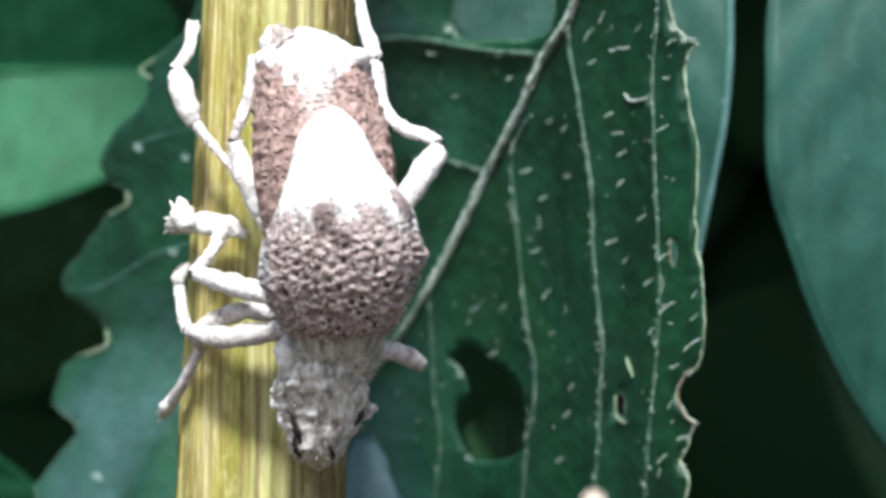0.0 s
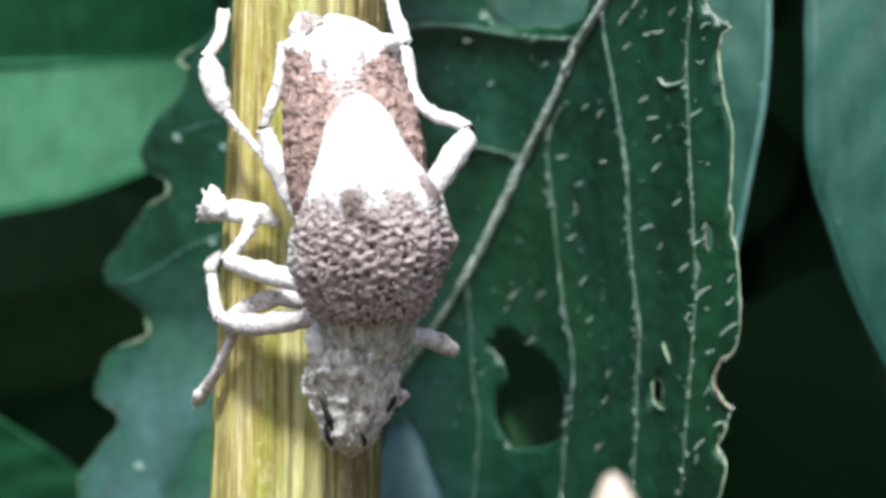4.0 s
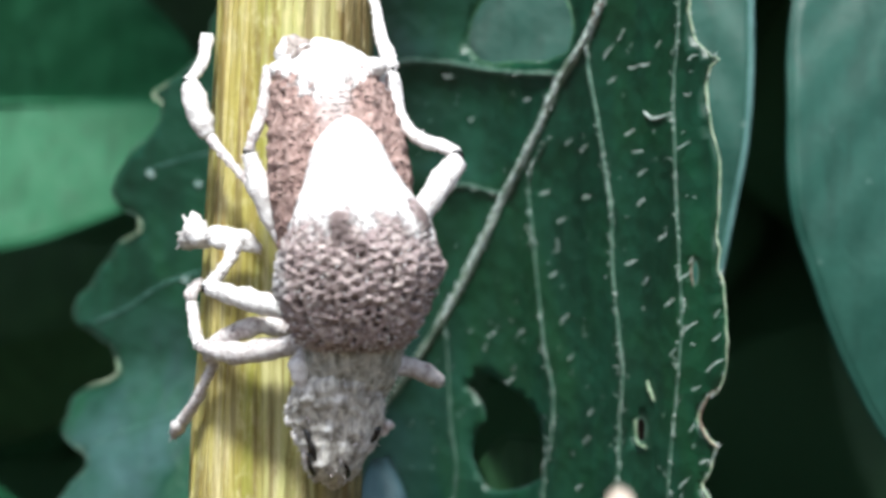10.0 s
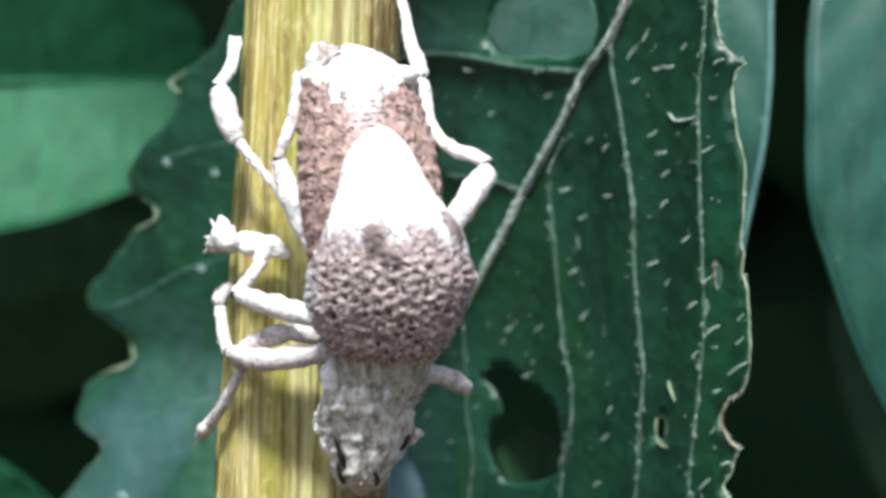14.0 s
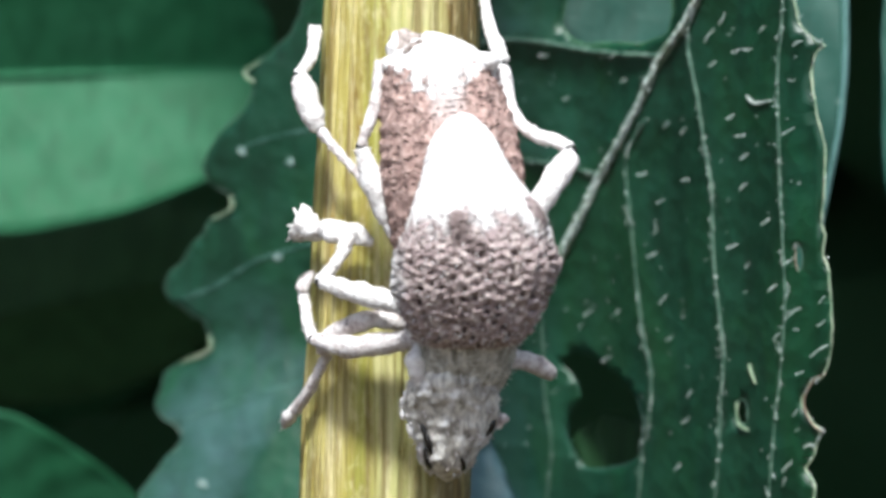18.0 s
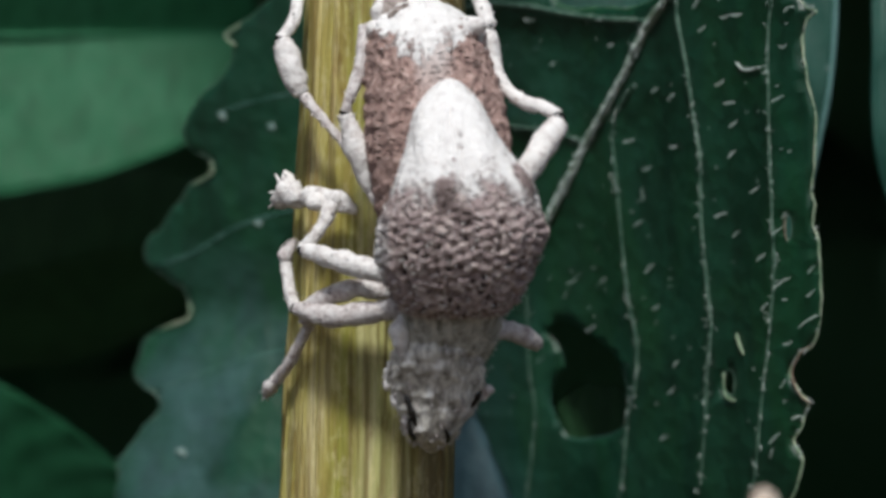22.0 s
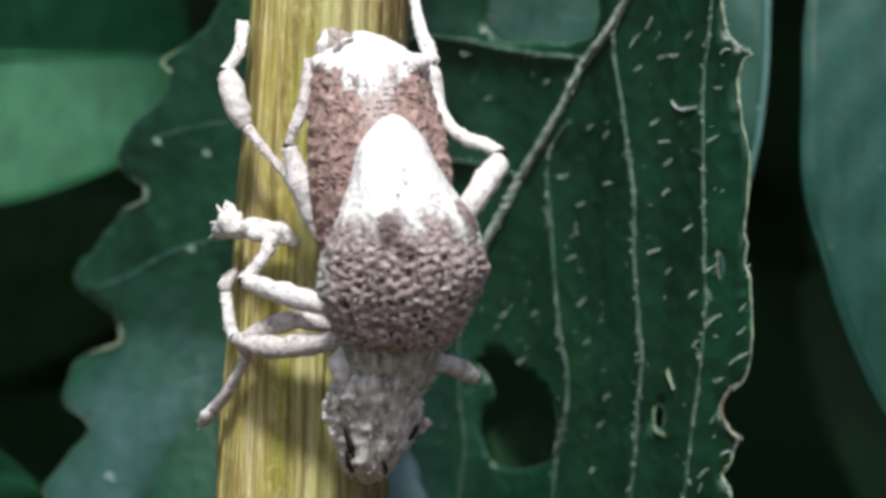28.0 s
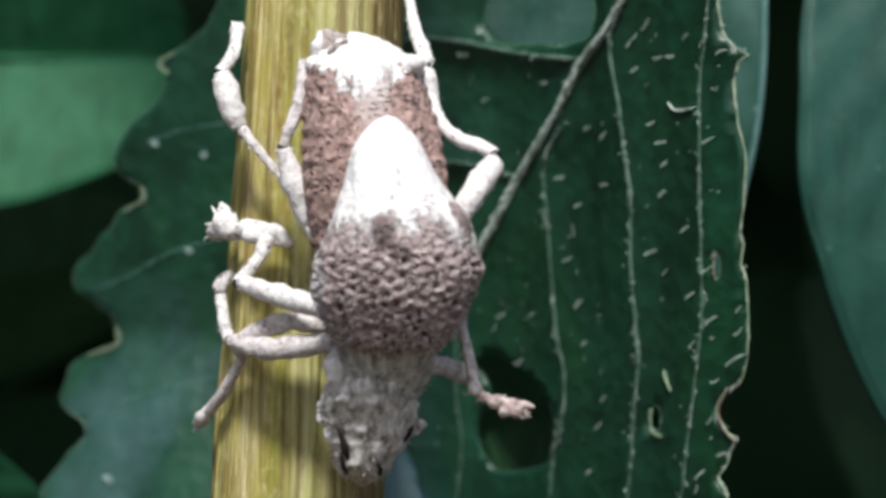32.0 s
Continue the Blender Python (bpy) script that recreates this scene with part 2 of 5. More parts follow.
def leaf_material(name, dark, light, rough=0.42, sheen=0.35, vein=1.0, glow=0.10, sky_sheen=False, specks=False):
    n = Nodes(name)
    v = n.mm()
    f = n.noise(v, 0.35, 4, 0.6)
    fine = n.noise(v, 3.0, 4, 0.6)
    c = n.ramp(f, (0.32, dark), (0.68, light))
    band = n.noise(n.mm(1.3, 1.3, 0.22), 1.0, 3, 0.6)
    c = n.mix(n.ramp(band, (0.36, 0.55), (0.52, 0.0)), c, tuple(0.62 * q for q in dark))
    c = n.mix(n.ramp(fine, (0.40, 0.0), (0.75, 0.35)), c, light)
    if specks:      # scattered pale dust
        dust = n.ramp(n.voro(v, 0.62), (0.06, 0.8), (0.095, 0.0))
        c = n.mix(n.math("MULTIPLY", dust, n.ramp(n.noise(v, 0.5, 2), (0.44, 0.0), (0.54, 1.0))), c, (0.50, 0.60, 0.57))
    if sky_sheen:        # the sky's bluish gloss on the lower blade, painted into the colour in patches
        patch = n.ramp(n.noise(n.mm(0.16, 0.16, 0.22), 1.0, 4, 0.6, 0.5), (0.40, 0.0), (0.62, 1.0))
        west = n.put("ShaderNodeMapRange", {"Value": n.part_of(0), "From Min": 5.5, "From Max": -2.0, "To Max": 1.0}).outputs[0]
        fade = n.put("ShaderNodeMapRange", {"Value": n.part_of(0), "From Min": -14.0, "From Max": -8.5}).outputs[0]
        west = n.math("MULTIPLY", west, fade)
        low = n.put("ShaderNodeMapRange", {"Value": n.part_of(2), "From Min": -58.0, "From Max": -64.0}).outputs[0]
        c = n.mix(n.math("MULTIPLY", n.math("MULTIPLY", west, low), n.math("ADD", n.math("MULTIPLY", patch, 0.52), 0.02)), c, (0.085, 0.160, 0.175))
        # the same gloss east of the stem, painted as a paler teal
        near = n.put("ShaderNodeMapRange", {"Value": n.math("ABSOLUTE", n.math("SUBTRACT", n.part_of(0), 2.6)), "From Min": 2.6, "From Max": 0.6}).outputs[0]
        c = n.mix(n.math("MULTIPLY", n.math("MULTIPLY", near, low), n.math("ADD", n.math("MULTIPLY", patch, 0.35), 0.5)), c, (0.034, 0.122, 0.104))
        green = n.ramp(n.noise(n.mm(0.35, 0.35, 0.18), 1.0, 4, 0.6, 0.6), (0.48, 0.0), (0.68, 0.6))
        c = n.mix(green, c, (0.010, 0.068, 0.022))
    n.bump(n.math("ADD", n.voro(v, 1.4 * vein), n.math("MULTIPLY", fine, 0.6)), 0.45, 0.12)
    m = n.done(c, n.ramp(fine, (0.3, rough - 0.06), (0.7, rough + 0.1)), sheen)
    # light that passes through the blade
    t = n.put("ShaderNodeBsdfTranslucent", {"Color": (light[0] * 1.6, light[1] * 1.7, light[2] * 0.6, 1)})
    mixer = n.put("ShaderNodeMixShader", {"Fac": glow})
    n.t.links.new(n.b.outputs[0], mixer.inputs[1])
    n.t.links.new(t.outputs[0], mixer.inputs[2])
    n.t.links.new(mixer.outputs[0], n.out.inputs["Surface"])
    return m


def plain_material(name, a, b, scale=3.0, rough=0.6, spec=0.3, depth=0.05):
    n = Nodes(name)
    f = n.noise(n.mm(), scale, 4, 0.6)
    n.bump(f, 0.5, depth)
    return n.done(n.ramp(f, (0.35, a), (0.65, b)), rough, spec)


def fibre_material():
    n = Nodes("stem_fibre")
    pick = n.put("ShaderNodeObjectInfo").outputs["Random"]
    fine = n.noise(n.mm(2.7, 2.7, 0.13), 1.0, 6, 0.62)
    c = n.ramp(fine, (0.33, (0.14, 0.105, 0.03)), (0.47, (0.36, 0.32, 0.06)), (0.62, (0.78, 0.70, 0.38)))
    c = n.mix(0.5, c, n.ramp(pick, (0.0, (0.20, 0.16, 0.03)), (0.3, (0.40, 0.37, 0.07)), (0.55, (0.64, 0.57, 0.24)), (0.8, (0.34, 0.22, 0.07)), (1.0, (0.72, 0.65, 0.34))))
    patch = n.noise(n.mm(1.6, 1.6, 0.16), 1.0, 4, 0.6)
    c = n.mix(n.ramp(patch, (0.49, 0.0), (0.62, 0.8)), c, (0.25, 0.13, 0.04))
    c = n.mix(n.ramp(n.noise(n.mm(0.7, 0.7, 0.10), 1.0, 3), (0.5, 0.0), (0.66, 0.6)), c, (0.24, 0.235, 0.05))
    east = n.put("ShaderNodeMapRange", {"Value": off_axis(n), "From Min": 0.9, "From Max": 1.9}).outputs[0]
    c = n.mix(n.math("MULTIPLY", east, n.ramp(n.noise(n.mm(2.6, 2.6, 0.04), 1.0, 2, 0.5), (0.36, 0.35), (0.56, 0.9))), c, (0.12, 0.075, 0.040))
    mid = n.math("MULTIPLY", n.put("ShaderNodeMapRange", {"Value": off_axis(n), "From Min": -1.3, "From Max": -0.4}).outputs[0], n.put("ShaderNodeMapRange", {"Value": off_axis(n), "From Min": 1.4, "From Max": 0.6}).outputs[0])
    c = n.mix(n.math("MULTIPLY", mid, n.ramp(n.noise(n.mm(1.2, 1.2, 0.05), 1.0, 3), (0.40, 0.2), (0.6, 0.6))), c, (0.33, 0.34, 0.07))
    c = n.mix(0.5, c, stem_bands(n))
    c = n.mix(n.ramp(n.noise(n.mm(6.0, 6.0, 0.10), 1.0, 3, 0.6), (0.52, 0.0), (0.62, 0.65)), c, (0.15, 0.10, 0.03))
    n.bump(n.noise(n.mm(9, 9, 2.0), 1.0, 4), 0.6, 0.06)
    return n.done(c, 0.5, 0.4)


def midrib_material():
    """Dark green rib beaded with pale warts, reddish near the stalk."""
    n = Nodes("leaf_midrib")
    v = n.mm()
    c = n.ramp(n.noise(v, 2.0, 3), (0.35, (0.13, 0.20, 0.145)), (0.65, (0.27, 0.35, 0.26)))
    wart = n.ramp(n.voro(v, 3.0), (0.16, 1.0), (0.34, 0.0))
    c = n.mix(wart, c, (0.40, 0.48, 0.40))
    top = n.put("ShaderNodeMapRange", {"Value": n.part_of(2), "From Min": -49.9, "From Max": -48.9, "To Max": 0.8}).outputs[0]
    c = n.mix(top, c, (0.16, 0.075, 0.05))
    n.bump(n.math("ADD", wart, n.noise(v, 6.0, 3)), 0.4, 0.05)
    return n.done(c, 0.45, 0.5)


STEM = stem_material()
FIBRE = fibre_material()
MALE_BASE = (-0.35, -1.50, -0.01)
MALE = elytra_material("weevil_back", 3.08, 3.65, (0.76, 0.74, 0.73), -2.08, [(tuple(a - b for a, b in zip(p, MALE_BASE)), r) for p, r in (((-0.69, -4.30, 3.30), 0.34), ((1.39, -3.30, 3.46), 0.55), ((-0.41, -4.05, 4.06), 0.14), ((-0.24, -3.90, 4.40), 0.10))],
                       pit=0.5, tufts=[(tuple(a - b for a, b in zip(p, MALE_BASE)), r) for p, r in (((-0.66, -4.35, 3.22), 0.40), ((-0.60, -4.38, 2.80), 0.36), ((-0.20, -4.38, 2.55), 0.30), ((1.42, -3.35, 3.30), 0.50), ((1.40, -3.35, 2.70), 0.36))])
FEMALE = elytra_material("weevil_rump", 4.2, 4.45, (0.76, 0.74, 0.73), -9.0, (), ((0.60, 0.45, 0.40), (0.35, 0.235, 0.21), (0.09, 0.06, 0.05)), (0.40, 0.265, 0.235), 0.6, True)


def scurf_material(name, a, b):
    """Scurfy grey scales in streaks along the body."""
    n = Nodes(name)
    streak = n.noise(n.mm(4.2, 4.2, 1.0), 1.0, 5, 0.65)
    fleck = n.noise(n.mm(9.0, 9.0, 4.0), 1.0, 3, 0.7)
    c = n.ramp(streak, (0.36, a), (0.50, tuple(0.5 * p + 0.5 * q for p, q in zip(b, a))), (0.61, b))
    c = n.mix(n.ramp(fleck, (0.34, 0.6), (0.45, 0.0)), c, tuple(0.45 * p for p in a))
    c = n.mix(n.ramp(n.noise(n.mm(), 2.4, 4, 0.7), (0.52, 0.0), (0.66, 0.75)), c, tuple(min(0.86, 1.35 * q) for q in b))
    n.bump(n.math("ADD", streak, n.math("MULTIPLY", fleck, 0.5)), 0.5, 0.06)
    return n.done(c, 0.85, 0.15)


NECK = scurf_material("weevil_thorax", (0.22, 0.205, 0.165), (0.60, 0.58, 0.51))
FACE = scurf_material("weevil_head", (0.21, 0.19, 0.165), (0.74, 0.72, 0.66))
ABDOMEN = scurf_material("weevil_abdomen", (0.10, 0.075, 0.065), (0.46, 0.40, 0.37))
EYE = plain_material("weevil_eye", (0.008, 0.008, 0.008), (0.02, 0.018, 0.016), 8.0, 0.25, 0.5, 0.01)
LEGS = leg_material("leg_white", (0.78, 0.76, 0.745), (0.47, 0.42, 0.405))
SHINS = leg_material("leg_grey", (0.64, 0.60, 0.59), (0.30, 0.24, 0.23))
FEET = leg_material("leg_pink", (0.54, 0.44, 0.41), (0.30, 0.21, 0.20))
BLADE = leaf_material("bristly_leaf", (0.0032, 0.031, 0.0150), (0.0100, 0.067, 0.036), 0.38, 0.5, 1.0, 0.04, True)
RIB = plain_material("leaf_vein", (0.034, 0.095, 0.064), (0.140, 0.230, 0.175), 4.0, 0.38, 0.6, 0.07)
VEINLET = plain_material("leaf_veinlet", (0.022, 0.090, 0.066), (0.085, 0.175, 0.150), 2.0, 0.5, 0.4, 0.06)
FLECK = plain_material("pale_fleck", (0.10, 0.19, 0.17), (0.30, 0.38, 0.36), 4.0, 0.8, 0.2, 0.05)
MIDRIB = midrib_material()
NOTCH = plain_material("leaf_notch", (0.03, 0.12, 0.055), (0.10, 0.24, 0.12), 3.0, 0.5, 0.4, 0.05)
FOLD = leaf_material("leaf_fold", (0.110, 0.235, 0.275), (0.170, 0.315, 0.365), 0.34, 0.7, 0.6, 0.05)
BITE = plain_material("bitten_edge", (0.14, 0.085, 0.06), (0.36, 0.29, 0.22), 4.0, 0.6, 0.3, 0.05)
RIM = plain_material("leaf_rim", (0.15, 0.27, 0.16), (0.48, 0.56, 0.40), 3.0, 0.55, 0.3, 0.05)
HAIR = plain_material("leaf_hair", (0.34, 0.44, 0.40), (0.66, 0.74, 0.71), 5.0, 0.22, 0.6, 0.02)
BACKLEAF = leaf_material("smooth_leaf", (0.014, 0.108, 0.044), (0.026, 0.140, 0.066), 0.60, 0.22, 0.35, 0.08)
TEALLEAF = leaf_material("bluish_leaf", (0.009, 0.057, 0.041), (0.024, 0.100, 0.075), 0.46, 0.4, 0.35, 0.06, False, True)
MARGIN = plain_material("leaf_margin", (0.07, 0.17, 0.15), (0.13, 0.26, 0.25), 1.0, 0.5, 0.4, 0.03)
THICKET = leaf_material("thicket_leaf", (0.007, 0.040, 0.012), (0.015, 0.060, 0.019), 0.55, 0.25, 0.3, 0.04)
TWIG = plain_material("brown_twig", (0.012, 0.009, 0.006), (0.030, 0.020, 0.014), 0.8, 0.8, 0.2, 0.2)
PETAL = plain_material("white_petal", (0.46, 0.36, 0.29), (0.62, 0.54, 0.46), 0.7, 0.5, 0.3, 0.03)
SEPAL = plain_material("pale_sepal", (0.46, 0.58, 0.36), (0.66, 0.74, 0.56), 0.7, 0.5, 0.3, 0.03)
SOIL = plain_material("soil", (0.035, 0.025, 0.018), (0.09, 0.065, 0.045), 0.05, 0.95, 0.1, 4.0)


# ---- mesh helpers ----
def thing(name, base, label, category, group="", kind=""):
    ob = new(name)
    ob.empty_display_size = 0.002
    ob.location = base
    return tagged(ob, label, category, group, kind)


def root_of(ob):
    while ob.parent:
        ob = ob.parent
    return ob


def part(name, bm, material, parent=None, label="", kind="", smooth=True):
    """Links a bmesh, in world metres, as one mesh under a thing or a part."""
    me = bpy.data.meshes.new(name)
    if parent:
        bmesh.ops.translate(bm, verts=bm.verts, vec=-root_of(parent).location)
    bmesh.ops.recalc_face_normals(bm, faces=bm.faces)
    for fc in bm.faces:
        fc.smooth = smooth
    bm.to_mesh(me)
    bm.free()
    me.materials.append(material)
    ob = new(name, me)
    if parent:
        ob.parent = parent
    return tagged(ob, label, kind=kind)


def spline(points, steps):
    """Catmull-Rom through points (any tuple length), steps per span."""
    p = [np.array(q, float) for q in points]
    p = [2 * p[0] - p[1]] + p + [2 * p[-1] - p[-2]]
    out = []
    for i in range(1, len(p) - 2):
        for k in range(steps):
            t = k / steps
            a, b, c, d = p[i - 1], p[i], p[i + 1], p[i + 2]
            out.append(0.5 * (2 * b + (c - a) * t + (2 * a - 5 * b + 4 * c - d) * t * t + (3 * b - a - 3 * c + d) * t ** 3))
    out.append(p[-2])
    return out


def loop_spline(points, steps):
    p = [np.array(q, float) for q in points]
    m, out = len(p), []
    for i in range(m):
        a, b, c, d = p[i - 1], p[i], p[(i + 1) % m], p[(i + 2) % m]
        for k in range(steps):
            t = k / steps
            out.append(0.5 * (2 * b + (c - a) * t + (2 * a - 5 * b + 4 * c - d) * t * t + (3 * b - a - 3 * c + d) * t ** 3))
    return out


def tube(bm, points, sides=10, steps=5, rough=0.0, seed=0.0, flat=1.0):
    """A rounded, capped tube; points of x, y, z, radius in mm."""
    rows = spline(points, steps)
    rings = []
    axis = Vector((0, 1, 0))
    for i, r in enumerate(rows):
        a, b = rows[max(i - 1, 0)], rows[min(i + 1, len(rows) - 1)]
        d = Vector((b - a)[:3]).normalized()
        side = d.cross(axis)
        side = side.normalized() if side.length > 0.05 else d.cross(Vector((1, 0, 0))).normalized()
        up = side.cross(d).normalized()
        c, rad = Vector(r[:3]), max(r[3], 0.01)
        ring = []
        for k in range(sides):
            w = 2 * _m.pi * k / sides
            n = side * _m.cos(w) + up * _m.sin(w) * flat
            q = c + n * rad
            if rough:
                q += n * rad * rough * (noise.noise(q * 3.0 + Vector((seed, 0, 0))) + 0.5 * noise.noise(q * 8.0) * 0.6)
            ring.append(bm.verts.new(V(*q)))
        rings.append(ring)
    for a, b in zip(rings, rings[1:]):
        for k in range(sides):
            bm.faces.new((a[k], a[(k + 1) % sides], b[(k + 1) % sides], b[k]))
    for ring, r, e in ((rings[0], rows[0], rows[1]), (rings[-1], rows[-1], rows[-2])):
        out = Vector((r - e)[:3]).normalized() * r[3] * 0.6
        tip = bm.verts.new(V(*(Vector(r[:3]) + out)))
        for k in range(sides):
            bm.faces.new((ring[k], ring[(k + 1) % sides], tip))
    return bm


def limb(name, points, material, parent, label="", rough=0.25, sides=12, seed=0.0, flat=1.0, hairy=False):
    bm = tube(bmesh.new(), points, sides, 6, rough, seed, flat)
    if hairy:
        rng = random.Random(int(abs(points[0][0] * 977 + points[0][2] * 331)))
        rows = spline(points, 8)
        for k in range(len(rows) - 1):
            for _ in range(4):
                p, r = Vector(rows[k][:3]), rows[k][3]
                d = Vector((rng.gauss(0, 1), rng.gauss(-0.4, 1), rng.gauss(0, 1))).normalized()
                lean = Vector((rows[k + 1] - rows[k])[:3]).normalized()
                a = p + d * r * 0.85
                b = a + (d * 0.6 + lean * 0.7) * rng.uniform(0.06, 0.15)
                tube(bm, [(*a, 0.018), (*b, 0.006)], 4, 1)
    return part(name, bm, material, parent, label)


def ball(bm, c, r, squash=(1, 1, 1), rough=0.0, u=14, v=10):
    ring_prev = None
    top = bm.verts.new(V(c[0], c[1], c[2] + r * squash[2]))
    bottom = bm.verts.new(V(c[0], c[1], c[2] - r * squash[2]))
    for j in range(1, v):
        th = _m.pi * j / v
        ring = []
        for k in range(u):
            ph = 2 * _m.pi * k / u
            n = Vector((_m.sin(th) * _m.cos(ph) * squash[0], _m.sin(th) * _m.sin(ph) * squash[1], _m.cos(th) * squash[2]))
            q = Vector(c) + n * r
            q += n * r * rough * noise.noise(q * 2.5)
            ring.append(bm.verts.new(V(*q)))
        if ring_prev is None:
            for k in range(u):
                bm.faces.new((top, ring[k], ring[(k + 1) % u]))
        else:
            for k in range(u):
                bm.faces.new((ring_prev[k], ring[k], ring[(k + 1) % u], ring_prev[(k + 1) % u]))
        ring_prev = ring
    for k in range(u):
        bm.faces.new((ring_prev[(k + 1) % u], ring_prev[k], bottom))
    return bm


def body(bm, sections, around, along, relief):
    """A lofted body. sections: x, z of the axis, half width, back (y) and belly (y), mm, from one end to the other.
    relief(x, z, up): how far the shell stands out there, mm; up is 1 on the back's ridge and -1 on the belly."""
    rows = spline(sections, along)
    pitted = bm.verts.layers.float.new("pitted")
    rings = []
    for r in rows:
        x, z, w, back, belly = r
        w = max(w, 0.02)
        mid, half = (back + belly) / 2, max((belly - back) / 2, 0.02)
        ring = []
        for k in range(around):
            a = 2 * _m.pi * k / around
            ca, sa = _m.cos(a), _m.sin(a)
            e = 0.88
            px = w * _m.copysign(abs(ca) ** e, ca)
            py = half * _m.copysign(abs(sa) ** e, sa)
            n = Vector((ca / w, sa / half, 0)).normalized()
            h, bare = relief(px, z, sa, w), 0.0
            if isinstance(h, tuple):
                h, bare = h
            if sa < -0.5:
                h = bare = 0.0
            vert = bm.verts.new(V(x + px + n.x * h, mid - py - n.y * h, z))
            vert[pitted] = bare
            ring.append(vert)
        rings.append(ring)
    for a, b in zip(rings, rings[1:]):
        for k in range(around):
            bm.faces.new((a[k], a[(k + 1) % around], b[(k + 1) % around], b[k]))
    bm.faces.new(rings[0])
    bm.faces.new(rings[-1])
    return bm


def fuzz(name, sections, count, long, material, parent, label, seed, thick=0.016, lean=(0, 0, -0.8), spare=lambda z: 0.0):
    """Short bristly scales on the back of a lofted body."""
    rng, rows, bm = random.Random(seed), spline(sections, 12), bmesh.new()
    while count:
        x, z, w, back, belly = rows[rng.randrange(1, len(rows) - 1)]
        a = rng.uniform(-0.2, _m.pi + 0.2)
        if rng.random() < spare(z):
            continue
        mid, half = (back + belly) / 2, (belly - back) / 2
        n = Vector((_m.cos(a) / w, -_m.sin(a) / half, 0)).normalized()
        p = Vector((x + w * _m.copysign(abs(_m.cos(a)) ** 0.88, _m.cos(a)), mid - half * _m.copysign(abs(_m.sin(a)) ** 0.88, _m.sin(a)), z))
        d = (n + Vector(lean) + Vector((rng.gauss(0, 0.35), rng.gauss(0, 0.35), rng.gauss(0, 0.35)))).normalized() * rng.uniform(0.5, 1.0) * long
        tube(bm, [(*(p - 0.3 * d), thick), (*(p + 0.5 * d), thick), (*(p + d), thick * 0.4)], 4, 1)
        count -= 1
    part(name, bm, material, parent, label, kind="stuff")


# ---- ground ----
def make_ground():
    bm = bmesh.new()
    n = 48
    edge = [-(200.0 ** (1 - i / n * 2)) if i < n / 2 else 200.0 ** (i / n * 2 - 1) for i in range(n + 1)]
    grid = [[bm.verts.new((x, y, 0.012 * noise.noise(Vector((x * 3, y * 3, 0))) - 0.012)) for x in edge] for y in edge]
    for j in range(n):
        for i in range(n):
            bm.faces.new((grid[j][i], grid[j][i + 1], grid[j + 1][i + 1], grid[j + 1][i]))
    tagged(part("ground", bm, SOIL), "dark bare soil under the plants", "ground", kind="structure")


make_ground()

# ---- the stem ----


def stem_axis(z):
    k = (z - STEM_LOW[2]) / (STEM_TOP[2] - STEM_LOW[2])
    k = max(-2.0, min(k, 3.0))
    return STEM_LOW[0] + (STEM_TOP[0] - STEM_LOW[0]) * k, 4.6


def stem_radius(z):
    return max(2.0, min(2.5 - 0.014 * z, 3.4))


def make_stem():
    bm = bmesh.new()
    zs = [-600 + 5.0 * i for i in range(117)] + [-15 + 0.25 * i for i in range(140)] + [20 + 5.0 * i for i in range(22)]
    sides, rings = 180, []
    for z in zs:
        x, y = stem_axis(z)
        ring = []
        for k in range(sides):
            a = 2 * _m.pi * k / sides
            d = Vector((_m.cos(a), _m.sin(a), 0))
            rib = noise.noise(Vector((d.x * 5.2, d.y * 5.2, z * 0.018))) + 0.6 * noise.noise(Vector((d.x * 11, d.y * 11, z * 0.035 + 9)))
            r = stem_radius(z) + 0.085 * rib + 0.03 * noise.noise(Vector((d.x * 3, d.y * 3, z * 0.6)))
            ring.append(bm.verts.new(V(x + d.x * r, y + d.y * r, z)))
        rings.append(ring)
    for a, b in zip(rings, rings[1:]):
        for k in range(sides):
            bm.faces.new((a[k], a[(k + 1) % sides], b[(k + 1) % sides], b[k]))
    bm.faces.new(rings[-1])
    t = thing("plant_stem", V(*stem_axis(-600), -600), "upright yellow-green plant stem with brown fibrous streaks", "stem")
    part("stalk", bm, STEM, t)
    rng = random.Random(21)
    for i in range(20):        # raised fibres down the visible side
        a = _m.pi * (1.02 + 0.96 * (i + rng.uniform(-0.45, 0.45)) / 19)
        w = rng.uniform(0.12, 0.30)
        rows = []
        for k in range(61):
            z = -24 + 0.9 * k
            x, y = stem_axis(z)
            b = a + 0.05 * noise.noise(Vector((i * 3.1, 0, z * 0.08)))
            r = stem_radius(z) - w * 0.62 + 0.04 * noise.noise(Vector((i * 1.7, 5, z * 0.15)))
            rows.append((x + _m.cos(b) * r, y + _m.sin(b) * r, z, w * (0.8 + 0.5 * noise.noise(Vector((i * 2.3, 2, z * 0.2))))))
        part("fibre", tube(bmesh.new(), rows, 7, 1), FIBRE, t)
    return t


make_stem()


# ---- the bristly leaf behind the stem ----
SHEET_X = (-16, -10, -4, 0, 3.6, 5.1, 7.5, 8.6, 10.5, 12)
SHEET_Y = (27.5, 23.5, 21.0, 19.4, 17.2, 14.8, 10.9, 9.2, 6.4, 4.4)


RIDGES = []


